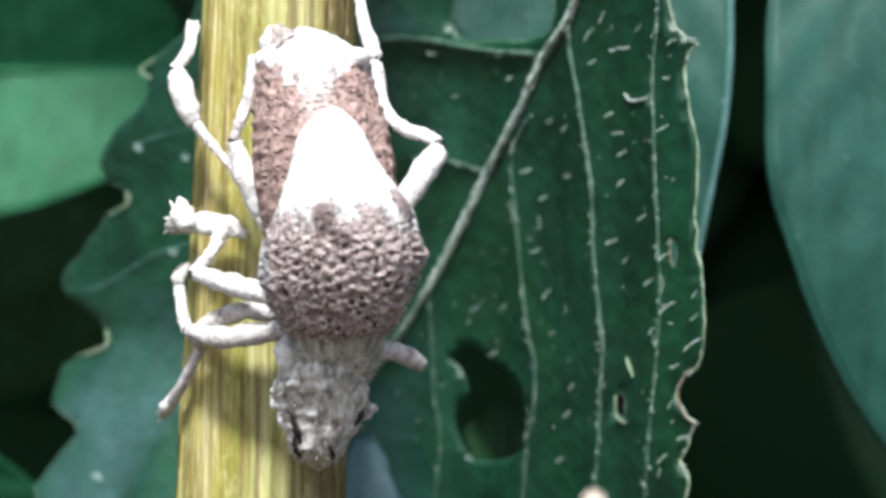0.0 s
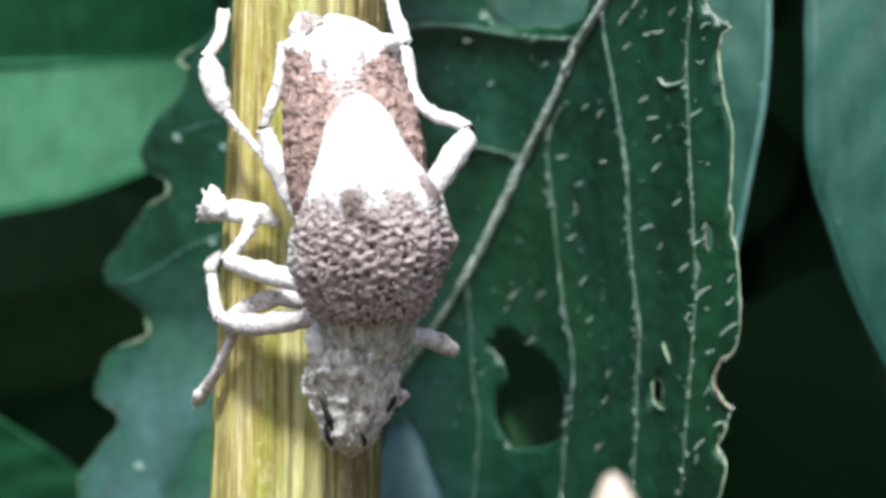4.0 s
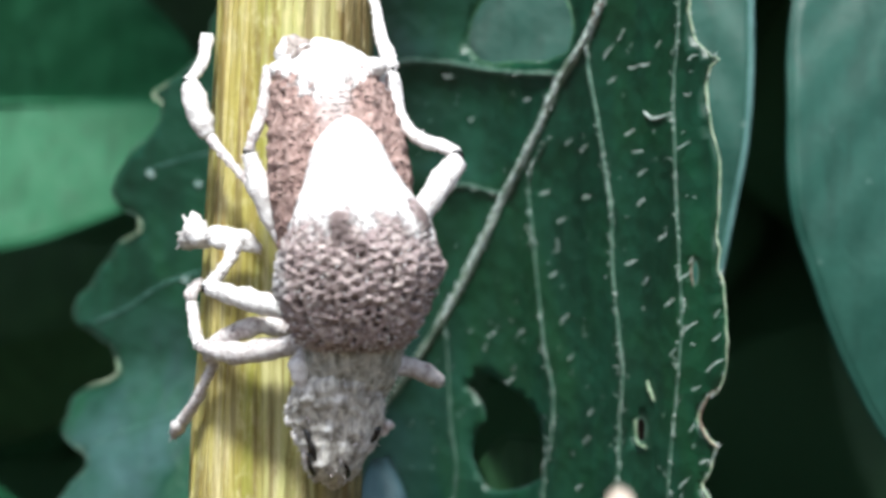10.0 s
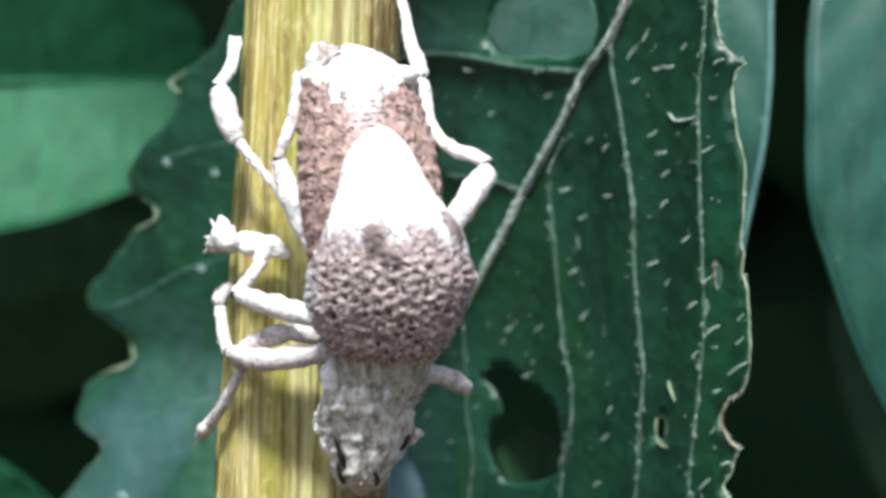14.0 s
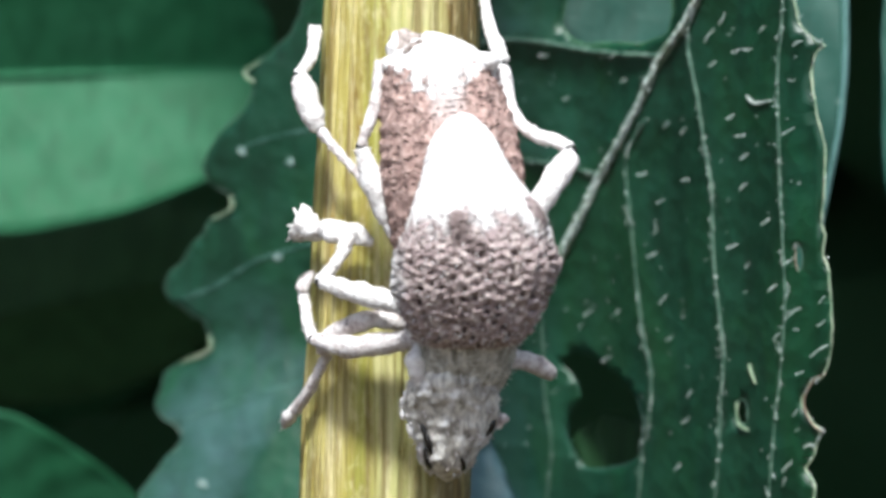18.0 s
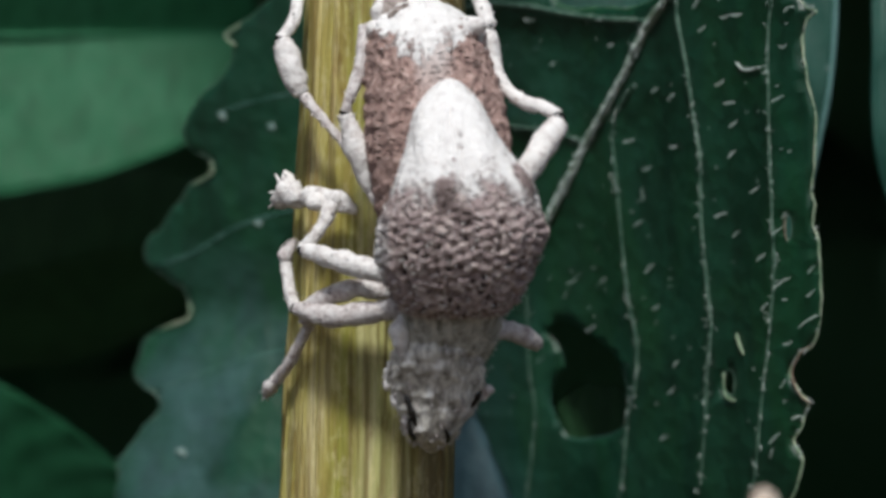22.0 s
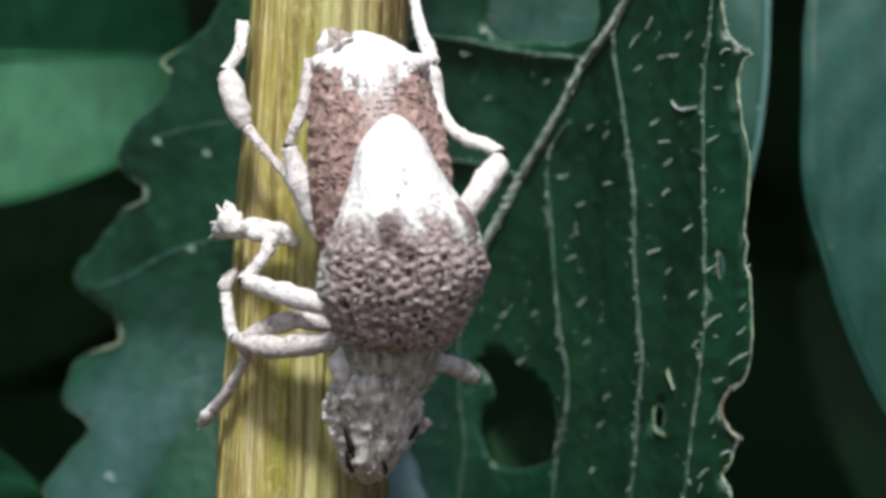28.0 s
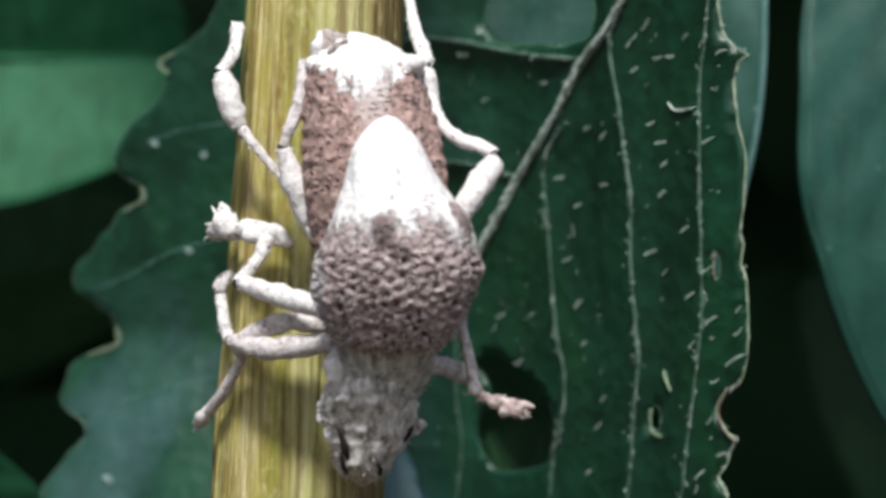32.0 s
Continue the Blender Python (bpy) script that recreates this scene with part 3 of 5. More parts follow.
def quilt(x, z):
    """The blade sinks away between its veins."""
    if not RIDGES:
        return 0.0
    d = np.sqrt(((RIDGES[0] - (x, z)) ** 2).sum(1).min())
    return (0.34 if x > 1 else 0.34 - 0.26 * min(1.0, (1 - x) / 4)) * (1 - _m.exp(-(d / 0.55) ** 2))


def sheet(x, z):
    """Depth of the leaf's surface at x, z."""
    s = sum(np.interp(x + d, SHEET_X, SHEET_Y) for d in (-1.2, -0.6, 0, 0.6, 1.2)) / 5
    tilt = max(0.0, min(1.0, (-1.0 - x) / 4)) * max(0.0, -1.0 - z)
    return float(s) - 0.15 * (z - 2) - 0.55 * tilt + quilt(x, z) + 0.10 * noise.noise(Vector((x * 0.5, 0, z * 0.5))) + 0.05 * noise.noise(Vector((x * 1.7, 4, z * 1.7)))


LEAF_EDGE = [(9.46, 11.61), (9.60, 10.55), (9.81, 9.56), (10.20, 9.01), (10.42, 8.81), (10.22, 8.56), (10.10, 7.71), (10.23, 6.74), (10.47, 5.80),
             (10.49, 4.37), (10.44, 3.14), (10.61, 1.59), (10.69, 0.68), (10.68, -0.57), (10.53, -1.48), (10.20, -1.70), (9.97, -2.36), (10.17, -2.94),
             (10.47, -3.26), (10.37, -3.67), (10.18, -4.22), (10.13, -4.63), (10.27, -5.25), (9.99, -6.69), (9.00, -9.60), (5.73, -13.30)]
LEAF_WEST = [(-0.35, -16.02), (-6.51, -14.10), (-11.52, -12.10), (-14.21, -9.13), (-14.35, -7.66), (-14.35, -6.95), (-13.50, -5.80), (-12.72, -4.90), (-13.05, -4.27), (-13.86, -3.72), (-13.76, -2.85),
             (-13.28, -2.05), (-12.30, -1.65), (-11.52, -1.26), (-11.60, -0.65), (-12.06, -0.02), (-13.00, 0.55), (-13.55, 1.05), (-13.45, 1.75), (-12.66, 2.43), (-12.00, 3.28), (-11.35, 3.95),
             (-10.55, 4.32), (-10.36, 4.62), (-10.52, 4.95), (-11.10, 5.28), (-11.66, 5.90), (-11.40, 6.70), (-10.60, 7.65), (-9.72, 8.35), (-9.42, 9.20), (-9.76, 9.70), (-9.05, 10.15), (-8.40, 10.60),
             (-7.75, 11.14), (-7.19, 12.39), (-6.30, 13.41)]
LEAF_TOP = [(-3.70, 14.13), (-0.76, 14.81), (3.26, 15.02), (6.76, 14.31), (8.03, 13.83), (9.25, 12.86)]
HOLES = [
    [(2.49, -1.52), (2.85, -2.03), (3.15, -2.75), (2.76, -3.51), (2.64, -4.15), (2.90, -4.88), (3.32, -5.44), (4.26, -5.38), (5.14, -4.81), (5.30, -3.92), (5.03, -2.54), (4.18, -1.72), (3.20, -1.17)],
    [(2.58, 10.84), (2.70, 11.60), (3.12, 12.29), (3.85, 12.61), (4.53, 12.63), (5.27, 12.52), (5.80, 12.12), (6.10, 11.38), (6.22, 10.73), (6.16, 10.21), (5.92, 9.87), (5.20, 9.74), (4.31, 9.92), (3.39, 9.97), (2.85, 10.31)],
    [(8.17, -2.60), (8.35, -2.44), (8.49, -2.75), (8.44, -3.19), (8.25, -3.25), (8.15, -2.98)],
    [(9.74, 2.56), (9.85, 2.60), (9.92, 2.24), (9.89, 1.92), (9.79, 1.88), (9.72, 2.20)],
]
VEINS = {
    "midrib": [(7.08, 11.32), (6.62, 10.20), (5.82, 9.05), (5.24, 7.80), (4.56, 6.48), (3.71, 4.92), (2.81, 3.07), (1.52, 0.76), (-0.12, -1.64), (-2.23, -4.29), (-4.29, -6.79), (-6.27, -10.23)],
    "upper_vein": [(5.82, 9.20), (4.50, 9.48), (3.37, 9.77), (1.77, 10.20), (0.13, 10.35), (-1.96, 9.94), (-4.53, 8.10)],
    "short_vein": [(3.81, 5.28), (3.26, 5.49), (2.46, 5.74), (1.02, 5.96)],
    "first_vein": [(5.40, 7.11), (4.84, 6.17), (4.73, 5.28), (4.90, 3.49), (5.07, 1.50), (5.29, -0.49), (5.53, -1.67), (5.50, -3.28), (5.26, -4.54), (5.12, -6.62), (4.80, -8.78)],
    "second_vein": [(6.70, 10.28), (6.65, 9.35), (6.93, 7.64), (7.13, 6.13), (7.37, 4.43), (7.42, 2.55), (7.56, 0.85), (7.74, -1.03), (7.65, -2.58), (7.60, -4.51), (7.46, -6.69)],
    "third_vein": [(9.33, 11.11), (9.28, 9.72), (9.18, 8.15), (9.20, 6.55), (9.25, 4.75), (9.34, 2.95), (9.43, 0.96), (9.36, -0.87), (9.23, -2.74), (9.10, -4.44), (8.98, -6.35)],
    "inner_vein": [(1.65, 0.93), (1.78, -0.71), (1.86, -2.82), (2.07, -4.51), (1.96, -6.24), (1.68, -8.43)],
    "west_vein": [(-3.63, 3.85), (-6.8, 3.05), (-9.4, 2.35), (-11.2, 1.35), (-12.9, 0.75)],
    "south_vein": [(-4.8, -2.0), (-7.1, -2.35), (-8.7, -2.75), (-10.8, -3.4), (-12.6, -4.1)],
    "top_vein": [(-4.53, 8.2), (-6.6, 7.5), (-8.4, 7.2), (-10.2, 6.75)],
}


FLAT_VEINS = ("west_vein", "south_vein", "top_vein")
RIDGES.append(np.array([p for k, v in VEINS.items() if k not in FLAT_VEINS for p in spline(v, 8)]))


def inside(poly, x, z):
    hit = False
    for (ax, az), (bx, bz) in zip(poly, poly[1:] + poly[:1]):
        if (az > z) != (bz > z) and x < (bx - ax) * (z - az) / (bz - az) + ax:
            hit = not hit
    return hit


def ragged(points, amount, steps=6):
    pts = [tuple(p) for p in loop_spline(points, steps)]
    return [(x + amount * noise.noise(Vector((x * 1.9, z * 1.9, 1))), z + amount * noise.noise(Vector((x * 1.9, z * 1.9, 7)))) for x, z in pts]


def make_leaf():
    rim = ragged(LEAF_EDGE + LEAF_WEST + LEAF_TOP, 0.10)
    holes = [ragged(h, 0.05) for h in HOLES]
    loops = [rim] + holes
    pts, edges = [], []
    for lp in loops:
        s = len(pts)
        pts += [Vector(p) for p in lp]
        edges += [(s + i, s + (i + 1) % len(lp)) for i in range(len(lp))]
    rng = random.Random(5)
    x = -17.0
    while x < 12.5:
        z = -18.0
        while z < 18.0:
            p = (x + rng.uniform(-0.08, 0.08), z + rng.uniform(-0.08, 0.08))
            if inside(rim, *p):
                pts.append(Vector(p))
            z += 0.4
        x += 0.4
    vs, _, fs, *_ = delaunay_2d_cdt(pts, edges, [], 0, 1e-5)
    keep = []
    for f in fs:
        cx, cz = sum(vs[i].x for i in f) / len(f), sum(vs[i].y for i in f) / len(f)
        if inside(rim, cx, cz) and not any(inside(h, cx, cz) for h in holes):
            keep.append(f)
    bm = bmesh.new()
    front, back = {}, {}
    for f in keep:
        for i in f:
            if i not in front:
                y = sheet(vs[i].x, vs[i].y)
                front[i] = bm.verts.new(V(vs[i].x, y, vs[i].y))
                back[i] = bm.verts.new(V(vs[i].x, y + 0.14, vs[i].y))
    count = {}
    for f in keep:
        bm.faces.new([front[i] for i in f])
        bm.faces.new([back[i] for i in reversed(f)])
        for a, b in zip(f, f[1:] + f[:1]):
            count[(a, b)] = 1
    for a, b in count:
        if (b, a) not in count:
            bm.faces.new((front[b], front[a], back[a], back[b]))
    t = thing("leaf", V(*STEM_TOP[:2], 60), "dark green bristly leaf with pale veins and eaten holes", "leaf")
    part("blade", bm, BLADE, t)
    # veins stand out of the blade
    for name, pts2 in VEINS.items():
        thick = {"midrib": 0.17, "upper_vein": 0.10, "short_vein": 0.06, "west_vein": 0.07, "south_vein": 0.06, "top_vein": 0.05, "inner_vein": 0.055, "first_vein": 0.055, "second_vein": 0.062}.get(name, 0.055)
        rows = []
        for x, z in spline(pts2, 5):
            rows.append((x, sheet(x, z) + (0.02 if name in FLAT_VEINS else -0.03), z, thick * (0.9 + 0.45 * noise.noise(Vector((x * 2.6, z * 2.6, 3))))))
        part("midrib" if name == "midrib" else "vein", tube(bmesh.new(), rows, 10, 1, 0.35), MIDRIB if name == "midrib" else VEINLET if name in FLAT_VEINS else RIB, t, "pale knobbly midrib" if name == "midrib" else "")
    # pale callus along the eaten edges
    rims = [rim[:len(LEAF_EDGE) * 6], rim[len(LEAF_EDGE) * 6 + 18: len(LEAF_EDGE + LEAF_WEST) * 6 - 6]] + [h[6:60] if k == 0 else h + h[:1] for k, h in enumerate(holes)]
    for j, lp in enumerate(rims):
        rows = []
        for i, (x, z) in enumerate(lp):
            w = 0.5 + 0.5 * noise.noise(Vector((x * 0.8, z * 0.8, 11)))
            rows.append((x, sheet(x, z) + 0.03, z, (0.042 if j == 0 else 0.022 if j == 2 else 0.036) * (0.3 + 1.2 * w)))
        part("rim", tube(bmesh.new(), rows, 6, 1, 0.4), RIM if j == 0 else NOTCH if j == 3 else VEINLET if j == 2 else RIB, t, "pale hardened leaf edge")
    # petiole up to the stem
    x0, z0 = VEINS["midrib"][0]
    y0 = sheet(x0, z0)
    sx, sy = stem_axis(70)
    limb("petiole", [(x0, y0, z0, 0.2), (x0 + 0.6, y0 - 0.5, z0 + 6, 0.35), (x0, y0, 30, 0.5), (3.5, 7, 55, 0.6), (sx + 1.5, sy, 64, 0.7)], RIB, t)
    return t


LEAF = make_leaf()

BRISTLES_A = [(8.24, 6.25), (8.33, 5.57), (8.31, 4.60), (8.75, 9.58), (7.66, 10.13), (7.28, 9.60), (8.04, 9.03), (8.39, 9.04), (6.04, 6.87), (6.55, 6.58),
              (6.67, 4.92), (5.85, 4.27), (5.69, 3.40), (7.91, 6.91), (9.45, 6.25), (8.93, 3.46), (9.67, 2.63), (8.02, 2.66), (8.43, 2.02), (5.58, 2.41),
              (5.96, 0.85), (6.13, -0.51), (4.08, -1.35), (3.41, 0.29), (4.47, 0.36), (3.18, -0.19), (9.69, 0.52), (9.22, -0.30), (9.14, 1.31), (6.77, -2.40)]
BRISTLES_B = [(9.50, 2.14), (10.43, 0.21), (10.45, 0.93), (10.25, -0.79), (10.39, -1.58), (9.86, -1.41), (9.75, -2.70), (10.19, -3.79), (9.54, -4.51), (9.45, -4.98),
              (10.26, -4.93), (6.41, -5.03), (4.70, 8.54), (2.71, 8.14), (1.88, 9.73), (5.30, 5.26), (6.63, -3.31), (7.39, 8.70), (9.73, 8.96), (10.53, -0.58),
              (-0.47, -6.87), (-11.48, -6.57)]


def make_bristles():
    rng = random.Random(11)
    for x, z in BRISTLES_A + BRISTLES_B:
        bm = bmesh.new()
        a = rng.gauss(0.55, 0.35)
        ln = rng.uniform(0.24, 0.50)
        bend = rng.uniform(-0.07, 0.07)
        y = sheet(x, z)
        dx, dz = _m.cos(a) * ln / 2, _m.sin(a) * ln / 2
        tube(bm, [(x - dx, y - 0.03, z - dz, 0.026), (x - 0.1 * dx, y - 0.12, z + bend, 0.022), (x + dx, y - 0.22, z + dz, 0.010)], 6, 4)
        part("bristle", bm, HAIR, LEAF)
    bm = bmesh.new()
    for name in VEINS:
        for x, z in spline(VEINS[name], 16):
            if rng.random() < (0.4 if x > 4 else 0.12 if x > 1 else 0.0):
                a = rng.uniform(0, 6.28)
                ln = rng.uniform(0.08, 0.22)
                o = rng.uniform(-0.12, 0.12)
                y = sheet(x, z)
                tube(bm, [(x + o, y - 0.06, z, 0.018), (x + o + _m.cos(a) * ln, y - 0.16, z + _m.sin(a) * ln, 0.010)], 5, 1)
    for _ in range(130):
        x, z = rng.uniform(-2, 10.4), rng.uniform(-5, 10)
        y = sheet(x, z)
        if x < 9.8:
            ln, a = rng.uniform(0.05, 0.14), rng.gauss(0.6, 0.5)
            if not any(inside([tuple(p) for p in h], x, z) for h in HOLES):
                tube(bm, [(x, y - 0.03, z, 0.020), (x + _m.cos(a) * ln, y - 0.12, z + _m.sin(a) * ln, 0.01)], 5, 1)
    # the free edge carries short teeth of hair
    for x, z in spline(LEAF_EDGE[:23], 5):
        if rng.random() < 0.32:
            a, ln = rng.uniform(0.2, 1.7), rng.uniform(0.06, 0.16)
            y = sheet(x, z)
            tube(bm, [(x - 0.05, y, z, 0.020), (x + _m.cos(a) * ln, y - 0.08, z + _m.sin(a) * ln, 0.012)], 5, 1)
    part("fine_hair", bm, HAIR, LEAF, "short white hairs", kind="stuff")
    for a, b, c in (((-11.30, 3.98), (-10.46, 4.42), (-10.52, 4.92)), ((-12.90, -1.82), (-11.60, -1.30), (-11.62, -0.70)), ((-9.35, 9.30), (-9.74, 9.68), (-9.10, 10.10))):
        limb("callus", [(*_at(a), 0.03), (*_at(b), 0.055), (*_at(c), 0.03)], RIM, LEAF, "pale dusty bitten edge", 0.5)
    limb("callus", [(*_at((10.56, -1.40)), 0.015), (*_at((10.23, -1.66)), 0.028), (*_at((9.99, -2.36)), 0.034), (*_at((10.18, -2.97)), 0.03), (*_at((10.50, -3.29)), 0.02)], BITE, LEAF, "browned edge of a bite", 0.4)
    limb("callus", [(*_at((9.72, 2.60)), 0.015), (*_at((9.70, 2.20)), 0.025), (*_at((9.77, 1.81)), 0.015)], BITE, LEAF, "browned edge of a bite", 0.4)
    bm = bmesh.new()        # warts along the midrib
    for k, (x, z) in enumerate(spline(VEINS["midrib"][:8], 26)):
        for _ in range(2):
            a = rng.uniform(-1, 1)
            ball(bm, (x + 0.17 * a, sheet(x, z) - 0.06 - 0.14 * (1 - a * a), z + rng.uniform(-0.04, 0.04)), rng.uniform(0.035, 0.07), (1, 1, 1.2), 0.4, 6, 4)
    part("wart", bm, HAIR, LEAF, "pale warts along the midrib", kind="stuff")
    for p, r in (((-11.6, -6.45), 0.16), ((-9.95, 6.62), 0.20), ((-7.95, 6.15), 0.13), ((-8.55, 2.45), 0.14)):     # dust and droppings
        bm = bmesh.new()
        x, y, z = _at(p)
        ball(bm, (x, y + 0.10, z), r, (1.2, 0.35, 0.8), 0.8)
        part("speck", bm, FLECK, LEAF, "pale speck of dust")
    # a folded lobe that shows between the stem and the blade
    rows, bm = [], bmesh.new()
    for i in range(13):
        u = i / 12
        a, b = Vector((-0.75, 12.50, -3.95)).lerp(Vector((-2.74, 11.00, -8.2)), u), Vector((-0.10, 12.50, -3.80)).lerp(Vector((1.75, 11.00, -8.0)), u ** 0.8)
        rows.append([bm.verts.new(V(*(a.lerp(b, k / 8) + Vector((0.10 * noise.noise(Vector((k, i * 0.8, 2))), 1.2 * (k / 8 - 0.6) ** 2, 0))))) for k in range(9)])
    for r, q in zip(rows, rows[1:]):
        for k in range(8):
            bm.faces.new((r[k], r[k + 1], q[k + 1], q[k]))
    bmesh.ops.solidify(bm, geom=bm.faces[:], thickness=0.14 * MM)
    part("lobe", bm, FOLD, LEAF, "bluish folded lobe of the leaf")
    # curled scraps where the blade was bitten
    limb("scrap", [(*_at((8.13, -2.55)), 0.03), (*_at((8.19, -3.26)), 0.045), (*_at((8.47, -3.45)), 0.03)], RIM, LEAF)
    limb("scrap", [(*_at((8.48, -1.24)), 0.04), (*_at((8.55, -1.52)), 0.05), (*_at((8.67, -1.88)), 0.03)], RIM, LEAF)
    limb("scrap", [(*_at((8.36, 7.51)), 0.03), (*_at((8.59, 7.24)), 0.045), (*_at((9.00, 7.27)), 0.03)], HAIR, LEAF)


def _at(p):
    return p[0], sheet(*p) - 0.12, p[1]


make_bristles()


# ---- leaves behind ----
def broad_leaf(label, base, tip, half, y, fold_low, fold_high, material, bow=0.0, stalk=(0, 40, -40), edge_material=None, blunt=0.62, lean=0.0, low_side=1.0):
    """A broad leaf seen face on: base and tip as x, z; half its width; fold: how far each side comes forward, mm per mm."""
    edge_material = edge_material or material
    bm = bmesh.new()
    ax = Vector((tip[0] - base[0], tip[1] - base[1]))
    ln = ax.length
    ax /= ln
    sd = Vector((-ax.y, ax.x))
    nu, nv = 64, 32
    def at(u, v, off):
        w = half * (_m.sin(_m.pi * min(1, max(0, u)) ** 0.9)) ** blunt
        s = v * (w if v > 0 else w * low_side) * (1 + 0.03 * noise.noise(Vector((u * 7, v, y))))
        p = Vector(base) + ax * (u * ln) + sd * s
        d = y - (fold_high if v > 0 else fold_low) * abs(s) + bow * (u - 0.5) ** 2 * 4 + 0.35 * noise.noise(Vector((p.x * 0.12, p.y * 0.12, y)))
        d += lean * (p.y - (base[1] + tip[1]) / 2) - 0.05 * _m.cos(2 * _m.pi * (u * 9 - abs(v) * 2.2)) * abs(v)
        return V(p.x, d + off, p.y)
    for off in (0.0, 0.3):
        g = [[bm.verts.new(at(0.01 + 0.98 * i / nu, -1 + 2 * j / nv, off)) for j in range(nv + 1)] for i in range(nu + 1)]
        for i in range(nu):
            for j in range(nv):
                bm.faces.new((g[i][j], g[i + 1][j], g[i + 1][j + 1], g[i][j + 1]))
        if off == 0.0:
            first = g
    border = lambda g: [g[i][0] for i in range(nu + 1)] + [g[nu][j] for j in range(1, nv + 1)] + [g[i][nv] for i in range(nu - 1, -1, -1)] + [g[0][j] for j in range(nv - 1, 0, -1)]
    a, b = border(first), border(g)
    for i in range(len(a)):
        k = (i + 1) % len(a)
        bm.faces.new((a[i], a[k], b[k], b[i]))
    foot = Vector((base[0] + stalk[0], y + stalk[1], base[1] + stalk[2]))
    t = thing("broad_leaf", V(*foot), label, "leaf", "broad leaves behind the stem")
    part("blade", bm, material, t)
    rows = []
    for i in range(25):
        u = 0.02 + 0.93 * i / 24
        p = Vector(base) + ax * (u * ln)
        d = y + bow * (u - 0.5) ** 2 * 4 + lean * (p.y - (base[1] + tip[1]) / 2)
        rows.append((p.x, d - 0.05, p.y, 0.32 * (1.1 - u)))
    part("midrib", tube(bmesh.new(), rows, 8, 1), material, t)
    for v in (-1, 1):
        rows = [(*((at(0.01 + 0.98 * i / 48, v, 0.1) - Vector((0, 0, LIFT))) / MM), 0.13) for i in range(49)]
        part("margin", tube(bmesh.new(), rows, 6, 1), edge_material, t, "pale leaf margin")
    m = Vector((base[0] + stalk[0] * 0.4 - ax.x * 8, y + stalk[1] * 0.5, base[1] - ax.y * 8 + stalk[2] * 0.2))
    limb("petiole", [(base[0], y + bow + lean * (base[1] - tip[1]) / 2, base[1], 0.4), (*m, 0.5), (*foot, 0.6)], TWIG, t)
    # the woody shoot that bears it
    s = thing("woody_shoot", V(foot.x, foot.y, -600), "thin brown woody shoot behind the leaves", "shoot", "shoots")
    part("shoot", tube(bmesh.new(), [(foot.x + 4, foot.y + 6, -602, 2.0), (foot.x - 3, foot.y + 3, -300, 1.6), (foot.x, foot.y, foot.z, 1.0), (foot.x + 2, foot.y + 2, foot.z + 30, 0.6)], 10, 12, 0.2), TWIG, s)
    return t


def xz(p):
    return p[0], p[2]


broad_leaf("large rounded green leaf creased along its midrib", xz((-36.0, 41.00, 11.10)), xz((-10.6, 41.00, 11.65)), 7.6, 41, 0.40, 0.5, BACKLEAF, 2.0, (-12, 30, -30), blunt=0.38)
broad_leaf("smooth bluish green leaf hanging beside a dark gap", xz((19.79, 19.0, 19.56)), xz((23.36, 19.0, -8.25)), 7.03, 19.0, 0.15, 0.3, TEALLEAF, 2.5, (24, 40, 8))
broad_leaf("smooth bluish green leaf behind the bristly leaf", xz((8.60, 19.2, 27.0)), xz((8.40, 19.2, -2.5)), 4.6, 19.2, 0.0, 0.12, TEALLEAF, 1.0, (4, 45, 10), MARGIN, 0.38, 0.08, 1.35)
broad_leaf("small green leaf seen through an eaten hole", xz((3.30, 20.7, -14.9)), xz((4.60, 20.7, -3.5)), 2.6, 20.7, 0.05, 0.05, THICKET, 0.6, (2, 30, -42), blunt=0.5, lean=-0.12)
broad_leaf("rounded green leaf low among the shade", xz((-37.07, 44.00, -9.56)), xz((-16.63, 44.00, -12.78)), 6.8, 44, 0.3, 0.5, BACKLEAF, 2.0, (-10, 30, -20))
broad_leaf("dim green leaf in the shade below another", xz((-43.5, 78.0, -3.0)), xz((-14.8, 78.0, 2.8)), 6.6, 78, -0.5, 0.1, THICKET, 2.0, (-10, 25, -20))
broad_leaf("dim green leaf in the shade between stems", xz((44.0, 86.0, -23.5)), xz((28.0, 86.0, 1.4)), 5.8, 86, 0.1, 0.2, THICKET, 2.0, (8, 25, -20))
broad_leaf("dim green leaf in the shade above another", xz((-19.0, 100.0, 36.0)), xz((-12.6, 100.0, 16.0)), 8.0, 100, 0.1, 0.1, THICKET, 2.0, (-8, 25, 10))


# ---- thicket ----
def blade_rows(size, droop, cup):
    """A small leaf about its middle: rows of points along it, five across."""
    rows = []
    for i in range(8):
        u = i / 7
        w = 0.42 * size * _m.sin(_m.pi * min(0.985, u * 0.93 + 0.05)) ** 0.8
        rows += [Vector(((u - 0.5) * size, v * w, -droop * size * u * u + cup * size * abs(v))) for v in (-1, -0.5, 0, 0.5, 1)]
    quads = [(r * 5 + k, r * 5 + k + 1, r * 5 + k + 6, r * 5 + k + 5) for r in range(7) for k in range(4)]
    return rows, quads


def leaf_turn(c, n, twist):
    n = n.normalized()
    a = n.cross(Vector((_m.sin(twist), _m.cos(twist), 0.3))).normalized()
    b = n.cross(a)
    return Matrix(((a.x, b.x, n.x, c.x), (a.y, b.y, n.y, c.y), (a.z, b.z, n.z, c.z), (0, 0, 0, 1)))


